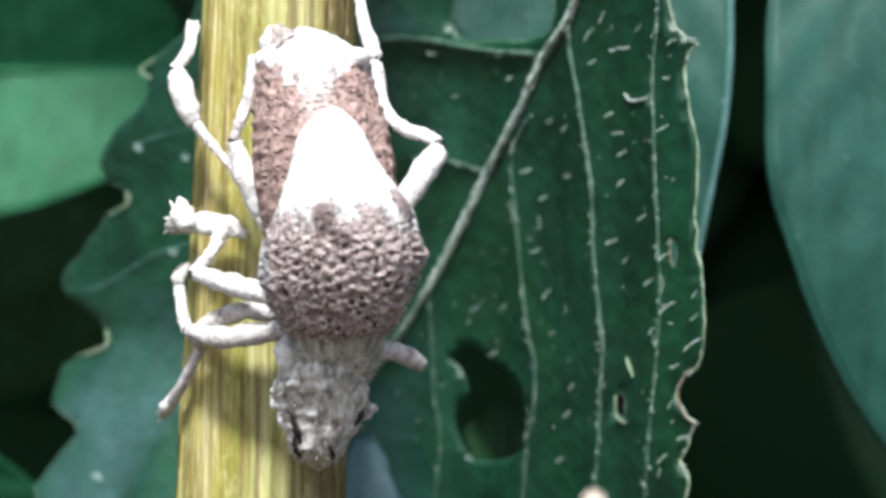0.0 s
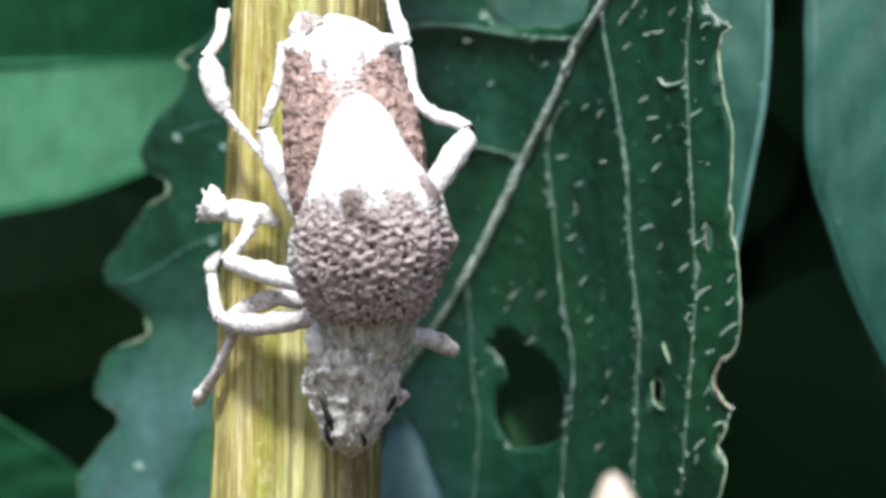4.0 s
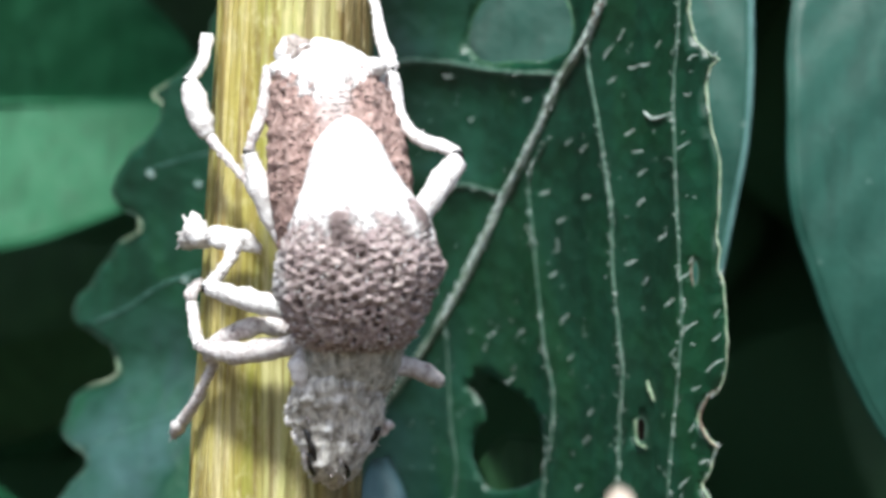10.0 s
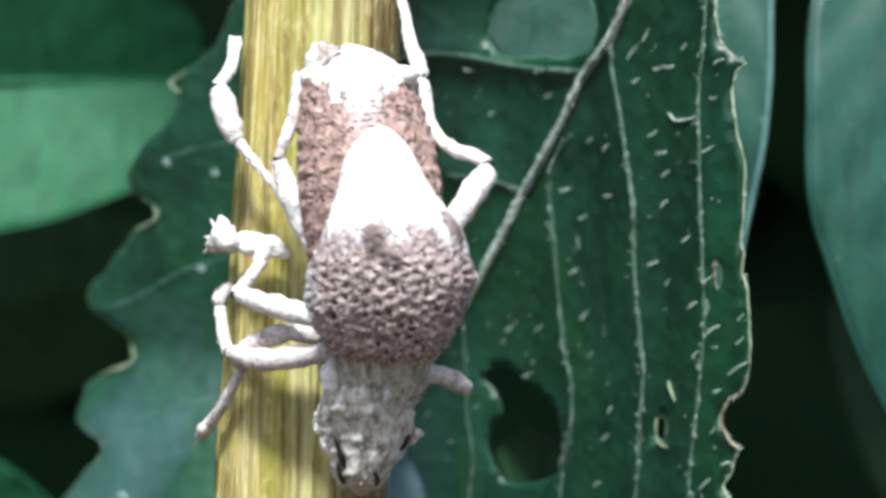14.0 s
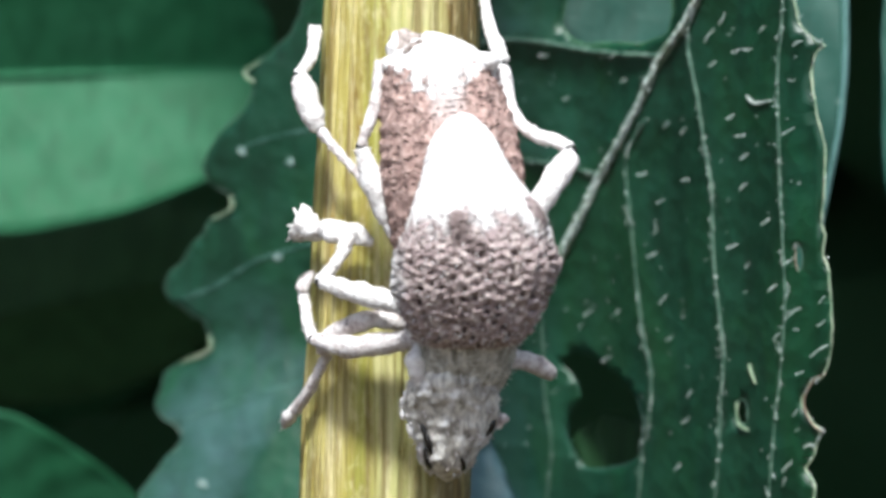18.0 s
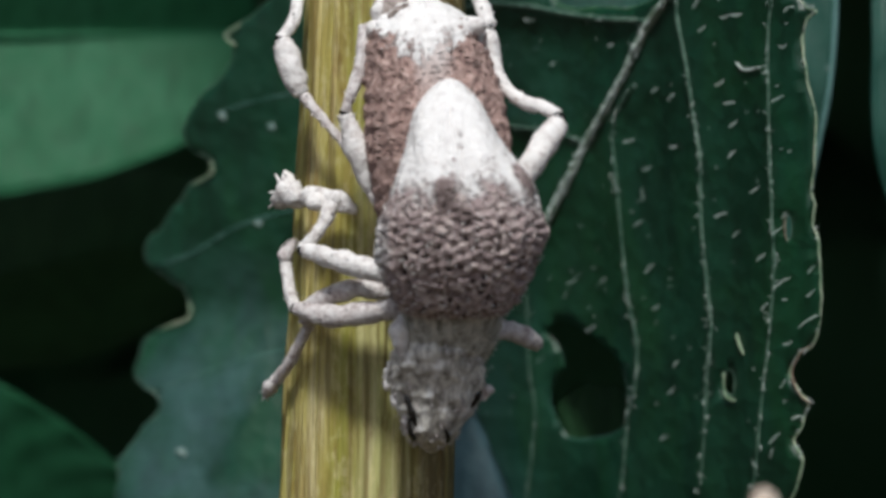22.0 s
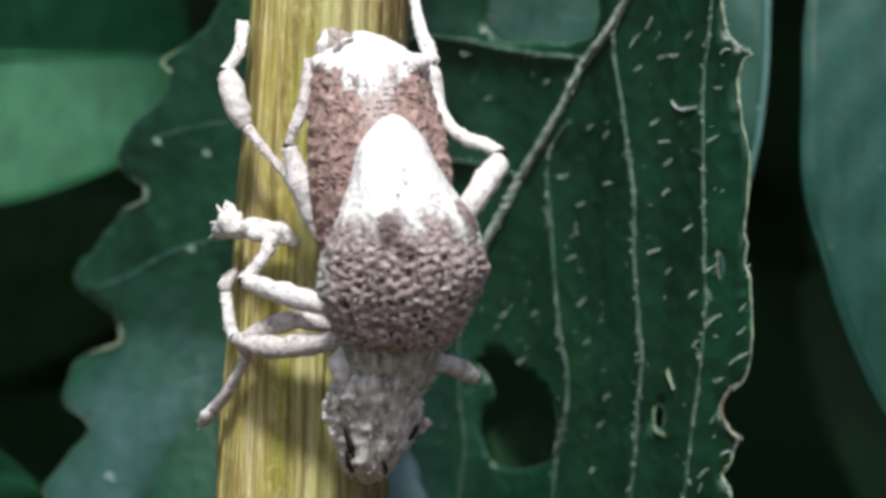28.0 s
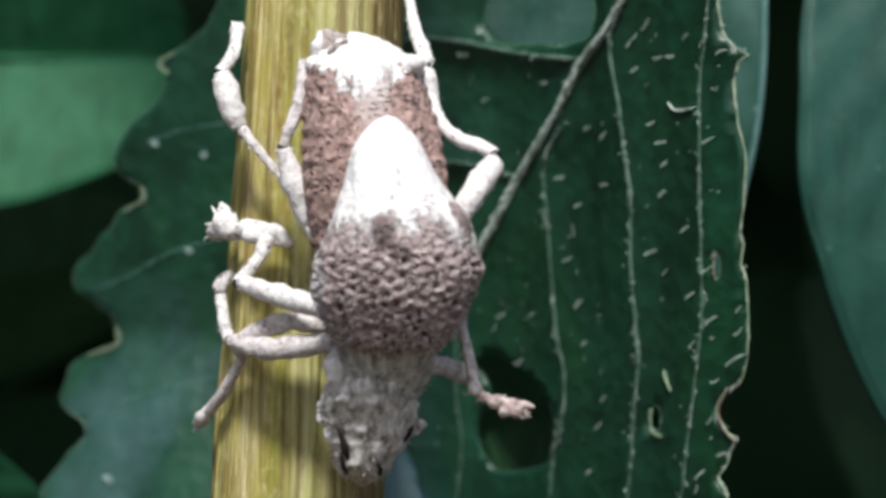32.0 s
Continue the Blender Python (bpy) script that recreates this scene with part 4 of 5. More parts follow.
def make_thicket():
    rng = random.Random(3)
    base = Vector((0, 0.2, 0))
    bush = thing("bush", base, "dense dark green bush in the shade behind the stem", "bush")
    # the leaves that show through the gaps
    shapes = []
    for droop, cup in ((0.25, 0.12), (0.12, 0.06), (0.35, 0.16)):
        pts, quads = blade_rows(1.0, droop, cup)
        me = bpy.data.meshes.new("leaf")
        me.from_pydata([tuple(p) for p in pts], [], quads)
        for p in me.polygons:
            p.use_smooth = True
        me.materials.append(THICKET)
        shapes.append(me)
    for k in range(300):
        ob = new("leaf", shapes[k % 3])
        ob.parent = bush
        c = Vector((rng.uniform(-0.075, 0.075), rng.uniform(0.105, 0.26), LIFT + rng.uniform(-0.055, 0.05))) - base
        n = Vector((rng.gauss(0, 0.5), -0.8, rng.uniform(0.0, 0.9)))
        ob.matrix_basis = leaf_turn(c, n, rng.uniform(0, 6.28)) @ Matrix.Scale(rng.uniform(0.018, 0.036), 4)
    verts, faces = [], []

    def leaf(c, size, n, twist):
        m, s = leaf_turn(c - base, n, twist), len(verts)
        pts, quads = blade_rows(size, 0.25, 0.12)
        verts.extend(m @ p for p in pts)
        faces.extend(tuple(s + q for q in f) for f in quads)

    for _ in range(3000):      # the bank behind
        c = Vector((rng.uniform(-0.32, 0.32), rng.uniform(0.12, 0.42), LIFT + rng.uniform(-0.34, 0.16)))
        leaf(c, rng.uniform(0.018, 0.045), Vector((rng.gauss(0, 0.5), -0.7, rng.uniform(0.1, 1.0))), rng.uniform(0, 6.28))
    for _ in range(1500):      # its skirts, down to the soil
        c = Vector((rng.gauss(0, 0.22), rng.uniform(0.14, 0.5), rng.uniform(0.02, LIFT - 0.25)))
        leaf(c, rng.uniform(0.03, 0.06), Vector((rng.gauss(0, 0.5), -0.5, rng.uniform(0.3, 1.0))), rng.uniform(0, 6.28))
    for _ in range(1700):      # boughs added overhead, out of view, to shade the leaves behind
        c = Vector((rng.uniform(-0.30, 0.30), rng.uniform(0.012, 0.40), LIFT + rng.uniform(0.055, 0.10)))
        leaf(c, rng.uniform(0.025, 0.05), Vector((rng.gauss(0, 0.3), rng.gauss(-0.2, 0.3), 1)), rng.uniform(0, 6.28))
    me = bpy.data.meshes.new("foliage")
    me.from_pydata([tuple(v) for v in verts], [], faces)
    for p in me.polygons:
        p.use_smooth = True
    me.materials.append(THICKET)
    ob = new("foliage", me)
    ob.parent = bush
    tagged(ob, "countless small dark leaves", kind="stuff")
    for _ in range(40):
        x, y = rng.uniform(-280, 280), rng.uniform(170, 400)
        top = rng.uniform(60, 150)
        part("stem", tube(bmesh.new(), [(x, y, -602, 2.2), (x + rng.gauss(0, 15), y, -250, 1.8), (x + rng.gauss(0, 25), y, top, 0.9)], 6, 5), TWIG, bush)


make_thicket()


# ---- weevils ----
def groove(x, w, n):
    """Rows of punctures run down the wing cases."""
    return _m.cos(x / w * _m.pi * n)


def make_male():
    base = V(*MALE_BASE)
    bz = MALE_BASE[2]
    t = thing("weevil", base, "knobbly brown weevil with chalk-white rear, head down on its mate", "weevil", "mating weevils")
    s = [(*xz((-0.56, -1.60, 6.30)), 0.06, -1.75, -1.5), (*xz((-0.56, -2.00, 6.14)), 0.40, -2.15, -1.2), (*xz((-0.56, -2.20, 5.70)), 0.78, -2.75, -0.9),
         (*xz((-0.52, -2.40, 5.08)), 1.10, -3.35, -0.8), (*xz((-0.36, -2.40, 4.32)), 1.40, -3.85, -0.8), (*xz((-0.21, -2.30, 3.72)), 1.72, -4.15, -0.8),
         (*xz((-0.18, -2.30, 3.26)), 1.93, -4.3, -0.8), (*xz((-0.23, -2.30, 2.50)), 2.17, -4.35, -0.8), (*xz((-0.25, -2.30, 2.01)), 2.24, -4.25, -0.8),
         (*xz((-0.35, -2.30, 1.35)), 2.16, -4.0, -0.7), (*xz((-0.38, -2.30, 0.74)), 1.93, -3.6, -0.6), (*xz((-0.42, -2.30, 0.27)), 1.66, -3.25, -0.5),
         (*xz((-0.45, -2.00, -0.02)), 1.42, -2.9, -0.5), (*xz((-0.46, -2.00, -0.16)), 1.0, -2.4, -0.6)]
    z_mid = (-0.46, -4.00, 3.32)[2]

    def relief(x, z, up, w):
        front = max(0.0, min(1.0, (z_mid + 0.3 - z) / 1.2))
        low = max(0.0, min(1.0, (2.6 - z) / 1.6))
        p = Vector((x, 0, z))
        wob = noise.noise(p * 0.8)
        u = x / (0.135 * w + 0.02) + 0.5 + 0.35 * wob + 0.20 * noise.noise(p * 2.3)
        row = round(u)
        v = z / 0.30 + 0.5 * (row % 2) + 0.6 * noise.noise(p * 1.1 + Vector((7, 0, 0))) + 0.3 * noise.noise(p * 2.7)
        du, dv = u - row, v - round(v)
        some = max(0.0, min(1.2, 0.68 + 1.5 * noise.noise(p * 1.9 + Vector((0, 5, 0)))))
        pit = _m.exp(-(du / 0.25) ** 2 - (dv / 0.24) ** 2) * some
        knob = _m.exp(-(du / 0.30) ** 2 - ((dv - _m.copysign(0.5, dv)) / 0.24) ** 2)     # granule between two pits of a row
        rib = 0.5 + 0.5 * _m.cos(2 * _m.pi * (u + 0.5))
        lump = front * (-(0.11 + 0.09 * low) * pit + 0.03 * noise.noise(p * 4.7 + Vector((3, 0, 1))) + (0.02 + 0.05 * low) * knob * (0.7 + 0.8 * noise.noise(p * 3.1)) + 0.04 * rib + 0.04 * noise.noise(p * 3.3) + 0.035 * noise.noise(p * 7.2) + 0.04 * noise.noise(p * 13)) + 0.025 * noise.noise(p * 9) + 0.02 * groove(x, 2.2, 5.5)
        lump += 0.12 * _m.exp(-((x + 0.40) / 0.30) ** 2 - ((z - 3.25) / 0.28) ** 2) + 0.10 * _m.exp(-((x - 1.65) / 0.25) ** 2 - ((z - 3.2) / 0.4) ** 2)     # raised tufts
        seam = -0.07 * _m.exp(-(x / 0.05) ** 2)
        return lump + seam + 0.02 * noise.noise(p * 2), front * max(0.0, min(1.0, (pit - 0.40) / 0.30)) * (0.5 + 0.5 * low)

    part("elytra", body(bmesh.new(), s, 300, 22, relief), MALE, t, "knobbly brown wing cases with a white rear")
    fuzz("scale", s, 240, 0.09, LEGS, t, "pale bristly scales between the punctures", 31, 0.020, (0, 0, -1.2), lambda z: 1.0 if z > 3.1 else 0.0)
    # shoulder bump that breaks the outline
    bm = bmesh.new()
    ball(bm, (1.85, -2.00, 2.10), 0.28, (1, 1, 1.3), 0.5)
    part("shoulder_tubercle", bm, MALE, t)

    def skin(x, z, up, w):
        p = Vector((x, up, z))
        return 0.06 * noise.noise(p * 3.0) + 0.06 * noise.noise(Vector((p.x * 7, p.y * 4, p.z * 2.5)))

    s = [(*xz((-0.46, -1.50, 0.23)), 1.20, -2.3, 0.4), (*xz((-0.55, -1.50, -0.14)), 1.38, -2.2, 0.7), (*xz((-0.60, -1.30, -0.61)), 1.38, -2.0, 0.9),
         (*xz((-0.72, -1.00, -1.18)), 1.26, -1.6, 1.0), (*xz((-0.88, -0.80, -1.62)), 0.9, -1.0, 1.0)]
    part("pronotum", body(bmesh.new(), s, 72, 9, skin), NECK, t, "grey-brown rough neck shield")
    fuzz("bristle", s, 90, 0.16, FACE, t, "short pale bristles", 32)
    s = [(*xz((-0.70, -0.80, -0.49)), 0.95, -1.6, 1.0), (*xz((-0.84, -0.70, -1.00)), 1.2, -1.9, 1.0), (*xz((-0.98, -0.60, -1.48)), 1.33, -1.76, 1.1), (*xz((-1.07, -0.50, -1.93)), 1.36, -1.45, 1.2),
         (*xz((-0.96, -0.40, -2.48)), 1.20, -1.25, 1.3), (*xz((-1.10, -0.20, -3.06)), 0.93, -1.0, 1.4), (*xz((-1.15, 0.00, -3.49)), 0.72, -0.75, 1.5),
         (*xz((-1.15, 0.30, -3.71)), 0.55, -0.35, 1.6), (*xz((-1.15, 0.60, -3.84)), 0.30, 0.1, 1.6)]

    def face(x, z, up, w):
        p = Vector((x, up, z))
        return 0.13 * noise.noise(p * 2.2) + 0.10 * noise.noise(p * 4.6) + 0.06 * noise.noise(Vector((p.x * 5, p.y * 4, p.z * 1.2))) + 0.03 * noise.noise(p * 7) + 0.03 * noise.noise(p * 14) - 0.06 * _m.exp(-(x / 0.09) ** 2)

    head = part("head", body(bmesh.new(), s, 84, 10, face), FACE, t, "rough grey head pointing down")
    fuzz("bristle", s, 110, 0.17, SHINS, head, "shaggy pale bristles", 33, 0.018)
    for pts in ([(*(-1.88, -0.95, -2.09), 0.05), (*(-1.75, -1.03, -2.44), 0.09), (*(-1.61, -0.98, -2.83), 0.13), (*(-1.53, -0.85, -3.16), 0.05)],
                [(*(0.20, -0.35, -2.00), 0.06), (*(0.10, -0.50, -2.30), 0.18), (*(-0.02, -0.55, -2.66), 0.07)]):
        part("eye", tube(bmesh.new(), pts, 10, 6, 0.2), EYE, head, "narrow black eye")
    part("snout", tube(bmesh.new(), [(*(-1.18, 0.20, -3.34), 0.5), (*(-1.16, 0.90, -3.68), 0.38), (*(-1.18, 1.80, -3.88), 0.3)], 12, 5, 0.3), FACE, head)
    for pts in ([(*(-1.84, -0.70, -2.55), 0.10), (*(-1.83, -0.50, -3.12), 0.13), (*(-1.65, -0.30, -3.50), 0.10)], [(*(0.31, -0.20, -2.49), 0.09), (*(0.42, -0.30, -2.21), 0.12), (*(0.58, -0.20, -2.25), 0.07)]):
        part("antenna", tube(bmesh.new(), pts, 8, 5, 0.5), SHINS, head)
    part("cheek_stripe", tube(bmesh.new(), [(*(-1.88, -1.30, -0.10), 0.12), (*(-1.93, -1.50, -0.50), 0.25), (*(-1.91, -1.45, -0.93), 0.23), (*(-1.85, -1.35, -1.34), 0.10)], 10, 5, 0.5), LEGS, t, "white stripe of scales")
    for pts in ([(*(-1.73, -0.95, -2.96), 0.05), (*(-1.70, -0.85, -3.31), 0.11), (*(-1.61, -0.60, -3.56), 0.08)], [(*(-0.73, -0.80, -3.28), 0.04), (*(-0.66, -0.60, -3.48), 0.10), (*(-0.70, -0.40, -3.63), 0.07)]):
        part("mandible", tube(bmesh.new(), pts, 8, 4, 0.5), EYE, head, "dark mouthpart")
    for px in ((-2.05, -0.50, -2.22), (-2.13, -0.40, -2.50), (-2.30, -0.30, -1.72), (-1.97, -1.20, -0.64), (-1.94, -1.00, -0.93), (-2.33, -0.30, -2.04)):
        bm = bmesh.new()
        ball(bm, px, 0.15, (1, 0.8, 1.2), 0.8)
        part("tubercle", bm, LEGS, head, "whitish bump on the cheek")
    # legs
    limb("trochanter", [(*(-2.47, 0.20, 2.77), 0.2), (*(-3.22, 0.60, 4.13), 0.17), (*(-3.74, 1.00, 4.81), 0.13), (*(-4.39, 1.40, 5.54), 0.14), (*(-4.81, 1.70, 6.04), 0.18)], SHINS, t, "thin brownish base of the hind thigh", 0.35, hairy=True)
    leg = limb("femur", [(*(-4.87, 1.70, 6.13), 0.22), (*(-5.04, 1.75, 6.45), 0.33), (*(-5.18, 1.80, 6.90), 0.36), (*(-5.33, 1.90, 7.35), 0.34), (*(-5.42, 2.00, 7.65), 0.26)], LEGS, t, "white clubbed hind thigh", hairy=True)
    for e in ((-5.28, 3.30, 9.33), (-4.98, 3.40, 9.32)):
        limb("claw", [(*(-5.09, 3.10, 9.08), 0.10), (*e, 0.04)], LEGS, leg)
    limb("tibia", [(*(-5.51, 2.00, 7.75), 0.16), (*(-5.30, 2.20, 8.03), 0.17), (*(-5.13, 2.50, 8.39), 0.19), (*(-5.10, 2.80, 8.85), 0.18), (*(-5.09, 3.10, 9.12), 0.22)], LEGS, leg, hairy=True)
    leg = limb("femur", [(*(1.41, -1.60, 3.60), 0.28), (*(1.73, -1.50, 4.10), 0.36), (*(2.09, -1.20, 4.67), 0.37), (*(2.41, -0.90, 5.13), 0.28)], LEGS, t, "white speckled hind thigh", hairy=True)
    limb("tibia", [(*(2.38, -0.80, 5.35), 0.17), (*(2.01, -0.50, 5.55), 0.20), (*(1.46, -0.10, 5.76), 0.20), (*(1.04, 0.30, 6.11), 0.18), (*(0.75, 0.50, 6.58), 0.19)], LEGS, leg, hairy=True)
    leg = limb("femur", [(*(-2.31, -1.00, 1.03), 0.30), (*(-3.13, -0.40, 1.22), 0.33), (*(-3.96, 0.20, 1.45), 0.28), (*(-4.71, 0.90, 1.65), 0.20)], LEGS, t, "white middle thigh", hairy=True)
    limb("tibia", [(*(-4.82, 1.00, 1.65), 0.18), (*(-4.46, 0.90, 2.04), 0.17), (*(-4.19, 1.00, 2.46), 0.19), (*(-3.98, 1.20, 2.95), 0.24)], LEGS, leg, hairy=True)
    limb("tarsus", [(*(-3.34, 1.40, 2.76), 0.15), (*(-3.86, 1.30, 3.08), 0.28), (*(-4.22, 1.40, 3.17), 0.2), (*(-4.59, 1.60, 3.17), 0.30), (*(-4.91, 1.90, 3.20), 0.2), (*(-5.34, 2.30, 3.23), 0.38), (*(-5.71, 2.80, 3.00), 0.18)], LEGS, leg, rough=0.6, hairy=True)
    for c, r in (((-3.75, 1.20, 2.98), 0.30), ((-4.40, 1.35, 3.10), 0.34), ((-5.05, 1.90, 3.22), 0.36), ((-5.40, 2.20, 3.42), 0.30)):
        bm = bmesh.new()
        ball(bm, c, r, (0.8, 0.7, 1.0), 0.9)
        part("tarsal_lobe", bm, LEGS, leg)
    for tip in ((-5.95, 2.9, 3.32), (-5.75, 2.7, 3.85), (-5.98, 2.95, 2.86)):
        limb("claw", [(*(-5.40, 2.35, 3.30), 0.11), (*tip, 0.03)], LEGS, leg)
    limb("claw", [(*(-5.24, 2.30, 3.26), 0.28), (*(-5.33, 2.50, 3.56), 0.25), (*(-5.49, 2.80, 3.93), 0.08)], LEGS, leg, rough=0.6)
    leg = limb("femur", [(*(-2.00, -0.80, 0.09), 0.28), (*(-2.80, -0.20, -0.08), 0.30), (*(-3.79, 0.40, -0.21), 0.34), (*(-4.64, 1.10, -0.10), 0.26), (*(-5.00, 1.50, -0.02), 0.2)], SHINS, t, "grey front thigh", hairy=True)
    limb("tibia", [(*(-5.07, 1.60, -0.03), 0.19), (*(-5.26, 1.80, 0.45), 0.17), (*(-5.35, 2.00, 0.93), 0.18), (*(-5.40, 2.20, 1.25), 0.17)], LEGS, leg, hairy=True)
    limb("tarsus", [(*(-5.40, 2.20, 1.32), 0.15), (*(-5.39, 2.20, 1.55), 0.19), (*(-5.26, 2.20, 1.73), 0.17), (*(-5.17, 2.30, 1.90), 0.09)], SHINS, leg, rough=0.6, hairy=True)
    limb("femur", [(*(0.52, -0.20, -0.51), 0.28), (*(1.09, 0.30, -0.61), 0.27), (*(1.58, 0.80, -0.87), 0.27), (*(1.81, 1.20, -1.02), 0.2)], SHINS, t, "grey front thigh", hairy=True)
    return t, bz


def make_female():
    base = V(*(-0.81, 1.50, 2.64))
    t = thing("weevil", base, "brown weevil with white rump gripping the stem under its mate", "weevil", "mating weevils")
    s = [(*xz((-1.54, 1.20, 8.81)), 0.25, 0.6, 1.7), (*xz((-1.45, 0.90, 8.56)), 0.85, 0.15, 1.9), (*xz((-1.36, 0.60, 8.21)), 1.25, -0.25, 2.1), (*xz((-1.28, 0.40, 7.87)), 1.62, -0.65, 2.2),
         (*xz((-1.26, 0.40, 7.43)), 1.68, -1.0, 2.3), (*xz((-1.16, 0.40, 6.63)), 1.82, -1.25, 2.3), (*xz((-1.00, 0.40, 5.51)), 2.0, -1.4, 2.3),
         (*xz((-0.88, 0.40, 4.24)), 2.08, -1.35, 2.3), (*xz((-0.74, 0.40, 2.96)), 2.0, -1.1, 2.3), (*xz((-0.62, 0.40, 1.68)), 1.7, -0.7, 2.2), (*xz((-0.55, 0.60, 0.72)), 1.25, -0.2, 2.0), (*xz((-0.54, 0.80, 0.07)), 0.9, 0.1, 1.9)]

    def relief(x, z, up, w):
        p = Vector((x, 3, z))
        chain = max(0.0, _m.cos(x / 2.0 * _m.pi * 6.5)) * max(0.0, _m.sin(z * 14.0 + 3.0 * noise.noise(p * 0.9)))
        return 0.02 * groove(x, 2.0, 6.5) + 0.05 * chain + 0.07 * noise.noise(p * 3.4) + 0.05 * noise.noise(p * 7) - 0.09 * _m.exp(-(x / 0.05) ** 2)

    part("elytra", body(bmesh.new(), s, 180, 14, relief), FEMALE, t, "brown wing cases ending in a white slope")
    for px, r in (((0.08, -0.15, 7.86), 0.30), ((-2.68, 0.30, 7.84), 0.24)):
        bm = bmesh.new()
        ball(bm, px, r, (1.2, 0.9, 0.9), 0.4)
        part("tubercle", bm, LEGS, t, "white knob on the wing case")
    part("abdomen_tip", tube(bmesh.new(), [(*(-1.96, 0.60, 8.07), 0.45), (*(-2.24, 0.70, 8.40), 0.47), (*(-2.47, 0.90, 8.70), 0.34)], 12, 5, 0.5), ABDOMEN, t, "grey-brown tip of the abdomen")
    part("abdomen_slit", tube(bmesh.new(), [(*(-2.29, -0.05, 8.13), 0.06), (*(-2.04, 0.00, 8.30), 0.13), (*(-1.70, 0.25, 8.46), 0.12), (*(-1.49, 0.45, 8.54), 0.05)], 8, 5, 0.4), ABDOMEN, t, "dark fold at the rump")
    part("abdomen_flap", tube(bmesh.new(), [(*(-2.70, 0.50, 8.05), 0.12), (*(-2.60, 0.45, 8.40), 0.2), (*(-2.49, 0.70, 8.75), 0.14)], 10, 5, 0.5), LEGS, t, "pale flap beside the abdomen tip")
    s = [(*xz((-0.55, 1.00, 0.46)), 0.9, 0.0, 2.0), (*xz((-0.54, 1.00, -0.10)), 0.95, 0.1, 2.0), (*xz((-0.56, 1.20, -0.76)), 0.8, 0.5, 2.0), (*xz((-0.59, 1.40, -1.42)), 0.55, 0.9, 2.0)]
    part("pronotum", body(bmesh.new(), s, 48, 6, lambda x, z, up, w: 0.06 * noise.noise(Vector((x, up, z)) * 4)), NECK, t)
    leg = limb("femur", [(*(-2.56, 0.60, 2.93), 0.22), (*(-2.91, 0.30, 3.69), 0.28), (*(-3.21, 0.20, 4.51), 0.36), (*(-3.44, 0.20, 5.23), 0.26), (*(-3.50, 0.20, 5.43), 0.22)], LEGS, t, "pale hind thigh", hairy=True)
    limb("tibia", [(*(-3.53, 0.10, 5.52), 0.14), (*(-3.32, 0.10, 6.10), 0.16), (*(-3.11, 0.20, 6.74), 0.17), (*(-3.03, 0.30, 7.39), 0.16), (*(-2.98, 0.50, 7.92), 0.18)], SHINS, leg, hairy=True)
    leg = limb("tibia", [(*(0.75, 0.60, 6.51), 0.2), (*(0.59, 0.90, 6.98), 0.25), (*(0.47, 1.00, 7.50), 0.32), (*(0.47, 1.10, 7.77), 0.26)], LEGS, t, "pale hind shin", hairy=True)
    limb("tarsus", [(*(0.51, 1.20, 8.00), 0.2), (*(0.36, 1.50, 8.42), 0.22), (*(0.13, 2.10, 9.06), 0.19), (*(-0.01, 2.80, 9.83), 0.15), (*(-0.24, 3.50, 10.71), 0.13)], LEGS, leg, hairy=True)
    limb("femur", [(*(-2.28, 0.50, 0.46), 0.25), (*(-3.17, 0.60, 0.59), 0.27), (*(-3.99, 0.90, 0.37), 0.26), (*(-4.66, 1.40, -0.02), 0.24), (*(-4.81, 1.70, -0.39), 0.2)], SHINS, t, "pale front thigh", hairy=True)
    leg = limb("tibia", [(*(-4.69, 1.80, -0.49), 0.17), (*(-5.04, 2.20, -1.11), 0.16), (*(-5.44, 2.80, -1.78), 0.17), (*(-5.78, 3.30, -2.16), 0.2)], SHINS, t, "grey front shin", hairy=True)
    limb("tarsus", [(*(-5.83, 3.40, -2.20), 0.2), (*(-6.06, 3.80, -2.47), 0.2), (*(-6.27, 4.20, -2.75), 0.1)], SHINS, leg, rough=0.6, hairy=True)
    return t


MALE_WEEVIL, MALE_Z = make_male()
make_female()

def joints():
    """Dark membranes at the knees."""
    for px, r in (((-5.49, 2.00, 7.72), 0.17), ((2.42, -0.85, 5.24), 0.19), ((-4.80, 0.95, 1.65), 0.17), ((-5.05, 1.55, -0.03), 0.17), ((-3.52, 0.15, 5.48), 0.17), ((0.53, 1.15, 7.90), 0.15)):
        bm = bmesh.new()
        ball(bm, px, r, (1, 1, 1), 0.3, 10, 7)
        part("joint", bm, EYE, MALE_WEEVIL, "dark joint membrane")


joints()

# the middle leg that kicks out: its pivot lies behind the wing cases
PIVOT = (1.48, -0.40, 1.02)


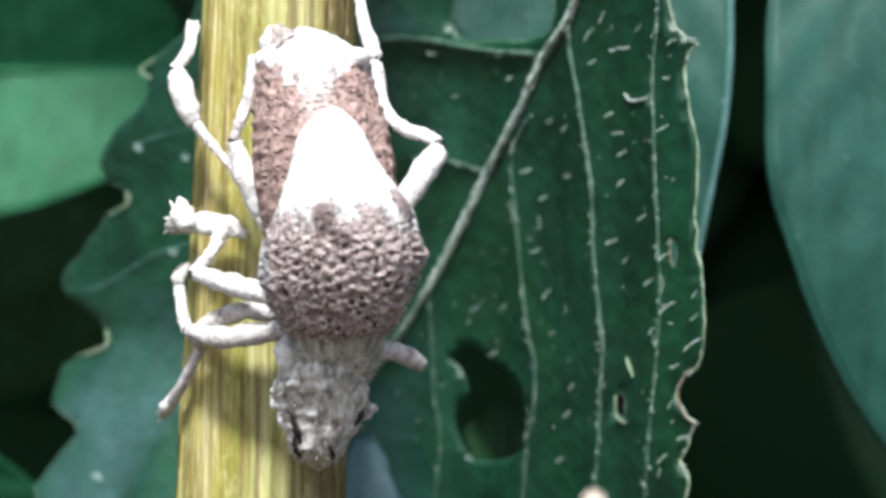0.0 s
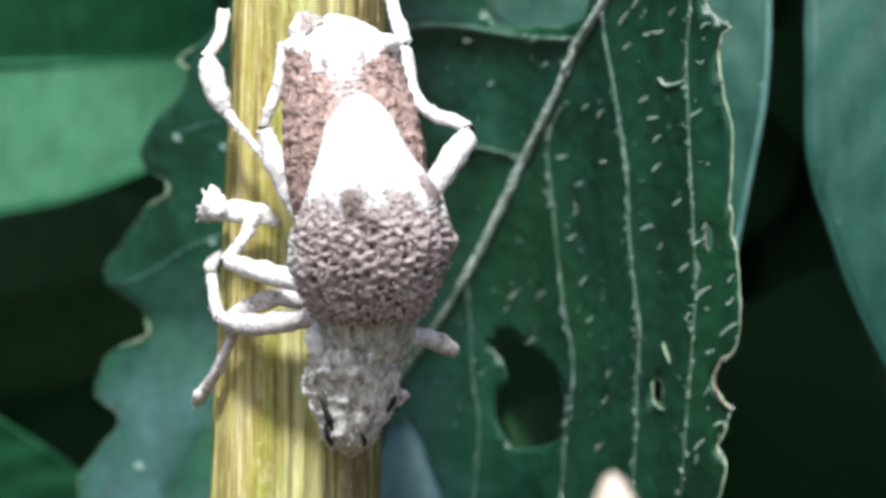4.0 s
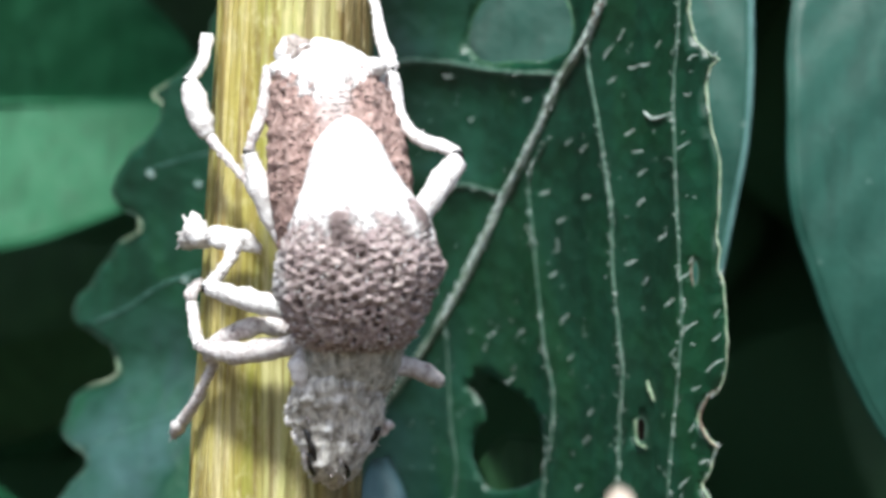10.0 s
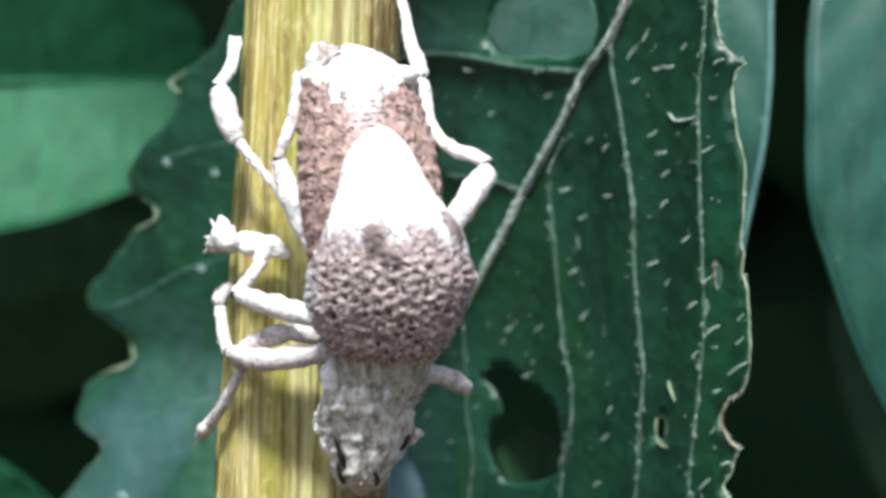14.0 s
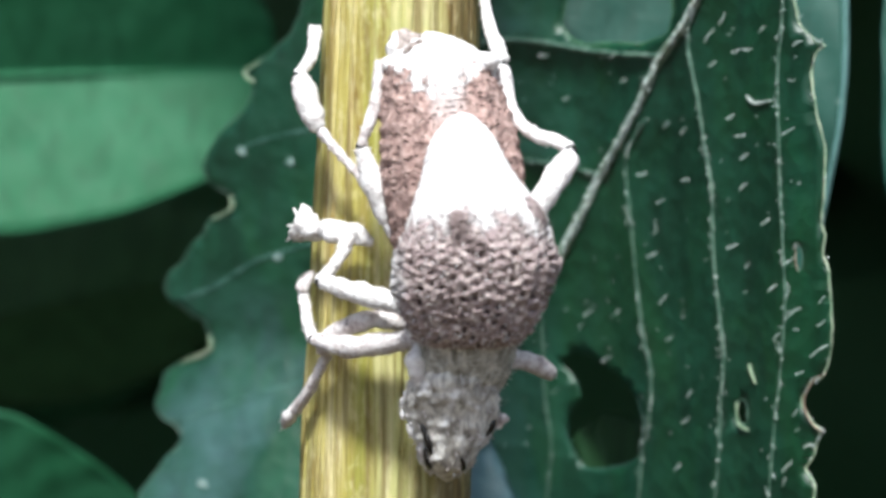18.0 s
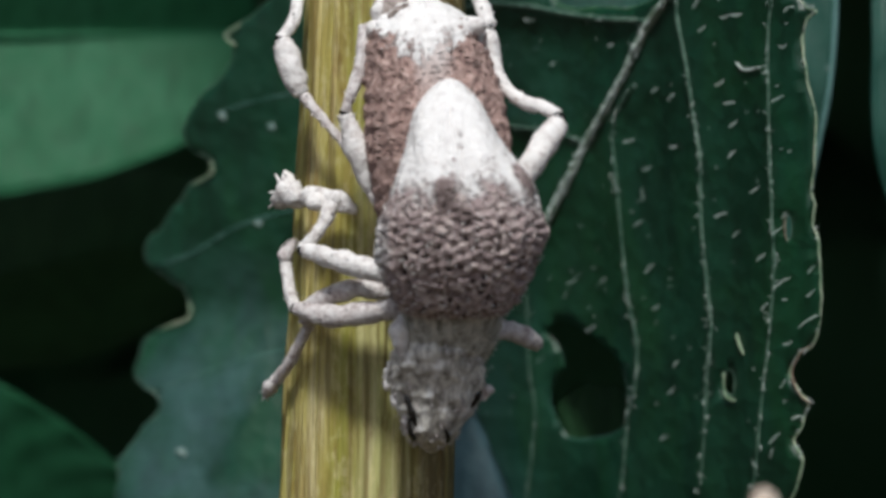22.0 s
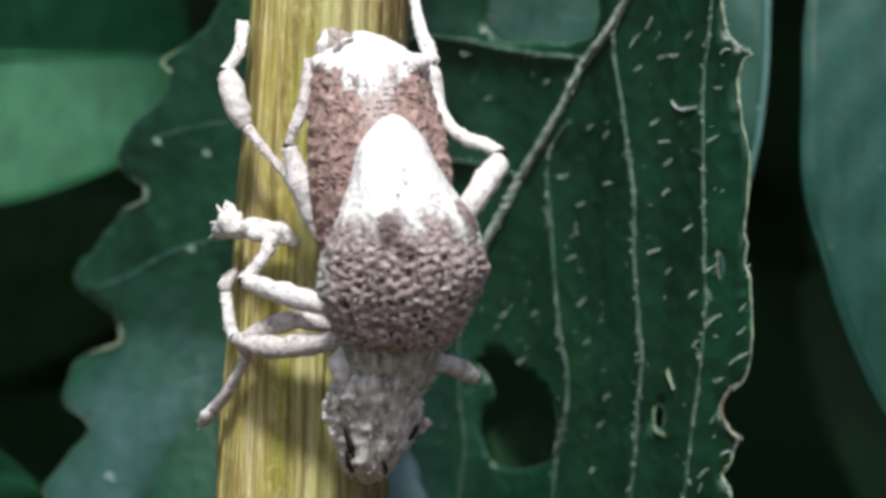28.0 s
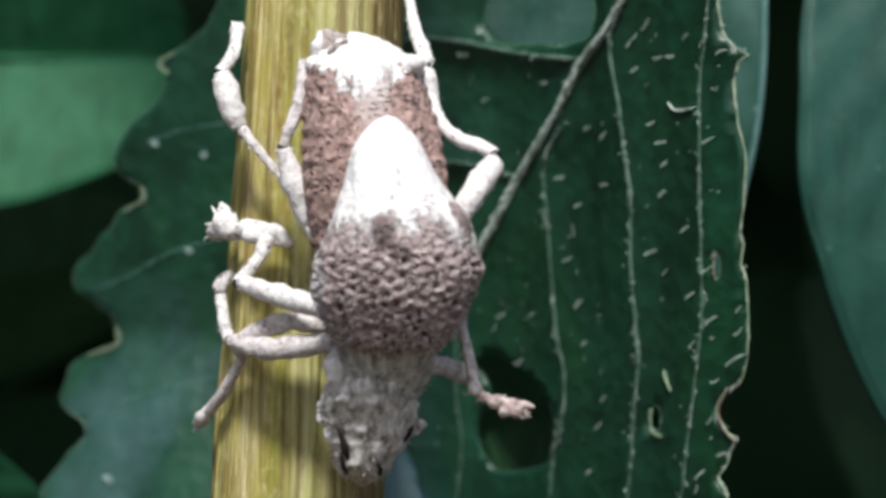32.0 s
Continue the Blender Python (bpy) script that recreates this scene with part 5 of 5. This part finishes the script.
def make_kicking_leg():
    p = Vector(PIVOT)
    leg = limb("kicking_shin", [(*p, 0.16), (*(1.65, -0.40, 0.15), 0.15), (*(1.82, -0.40, -0.63), 0.18), (*(1.95, -0.40, -1.30), 0.21)], SHINS, MALE_WEEVIL, "grey middle shin", 0.3, hairy=True)
    foot = limb("tarsus", [(*(2.05, -0.40, -1.36), 0.16), (*(2.30, -0.45, -1.46), 0.13), (*(2.49, -0.50, -1.53), 0.2), (*(2.66, -0.50, -1.53), 0.13), (*(2.87, -0.50, -1.69), 0.27), (*(3.14, -0.50, -1.75), 0.22), (*(3.31, -0.50, -1.84), 0.08)], FEET, leg, "pinkish jointed foot", 0.5, hairy=True)
    toe = limb("claw", [(*(3.02, -0.50, -1.62), 0.13), (*(3.34, -0.50, -1.62), 0.12), (*(3.59, -0.50, -1.68), 0.05)], FEET, leg)
    off = V(*PIVOT) - MALE_WEEVIL.location
    for ob in (leg, foot, toe):
        ob.data.transform(Matrix.Translation(-off))
    leg.location = off
    return leg, off


KICKER, KICK_AT = make_kicking_leg()


# ---- flower in the foreground ----
def make_flower():
    c = Vector((2.8, -19.0, -12.5))
    t = thing("flower", V(c.x, c.y, -600), "pale flower with pointed white petals on a thin stalk", "flower")
    part("stalk", tube(bmesh.new(), [(c.x, c.y, -602, 0.9), (c.x + 3, c.y + 1, -250, 0.8), (c.x, c.y, c.z - 3, 0.6)], 10, 10), SEPAL, t)
    bm = bmesh.new()
    ball(bm, (c.x, c.y, c.z - 2), 1.8, (1.3, 1.3, 0.9), 0.1)
    part("flower_base", bm, SEPAL, t)

    def petal(tip, root, w, mat, label):
        tip, root = Vector(tip), Vector(root)
        rows = [(*root.lerp(tip, k / 6), w * (1 - (k / 6) ** 3.6) + 0.16) for k in range(7)]
        part("petal", tube(bmesh.new(), rows, 14, 3, 0.06, flat=0.45), mat, t, label)

    petal((5.70, -18.70, -2.68), (6.3, -18.4, -12.5), 1.75, PETAL, "pointed white petal")
    bm = bmesh.new()
    ball(bm, (0.5, -28.5, -3.68), 2.4, (1.0, 0.75, 0.46), 0.06, 32, 20)
    bud = part("bud", bm, SEPAL, t, "round pale green bud")
    part("bud_stalk", tube(bmesh.new(), [(0.5, -28.4, -4.2, 0.8), (0.8, -26.5, -9.5, 0.6), (c.x - 0.5, c.y, c.z - 1.5, 0.6)], 10, 5), SEPAL, bud)
    petal((6.4, -17.0, -11.8), (4.0, -18.0, -14.0), 0.8, PETAL, "pointed white petal")
    petal((2.5, -22.0, -12.2), (2.7, -20.0, -14.0), 0.9, PETAL, "pointed white petal")


make_flower()


# ---- what moves ----
def motions():
    def kick(deg, back=0.0):
        return Matrix.Translation(KICK_AT) @ Matrix.Rotation(radians(deg), 4, "Y") @ Matrix.Rotation(radians(back), 4, "X")
    rest = 82
    walk(KICKER, [(0.0, kick(rest)), (29.4, kick(rest)), (29.43, kick(40, 30)), (29.5, kick(-2, 64)), (29.6, kick(20, 40)), (29.7, kick(rest)),
                  (31.8, kick(rest)), (31.83, kick(40)), (31.9, kick(-9)), (32.0, kick(0))])


motions()
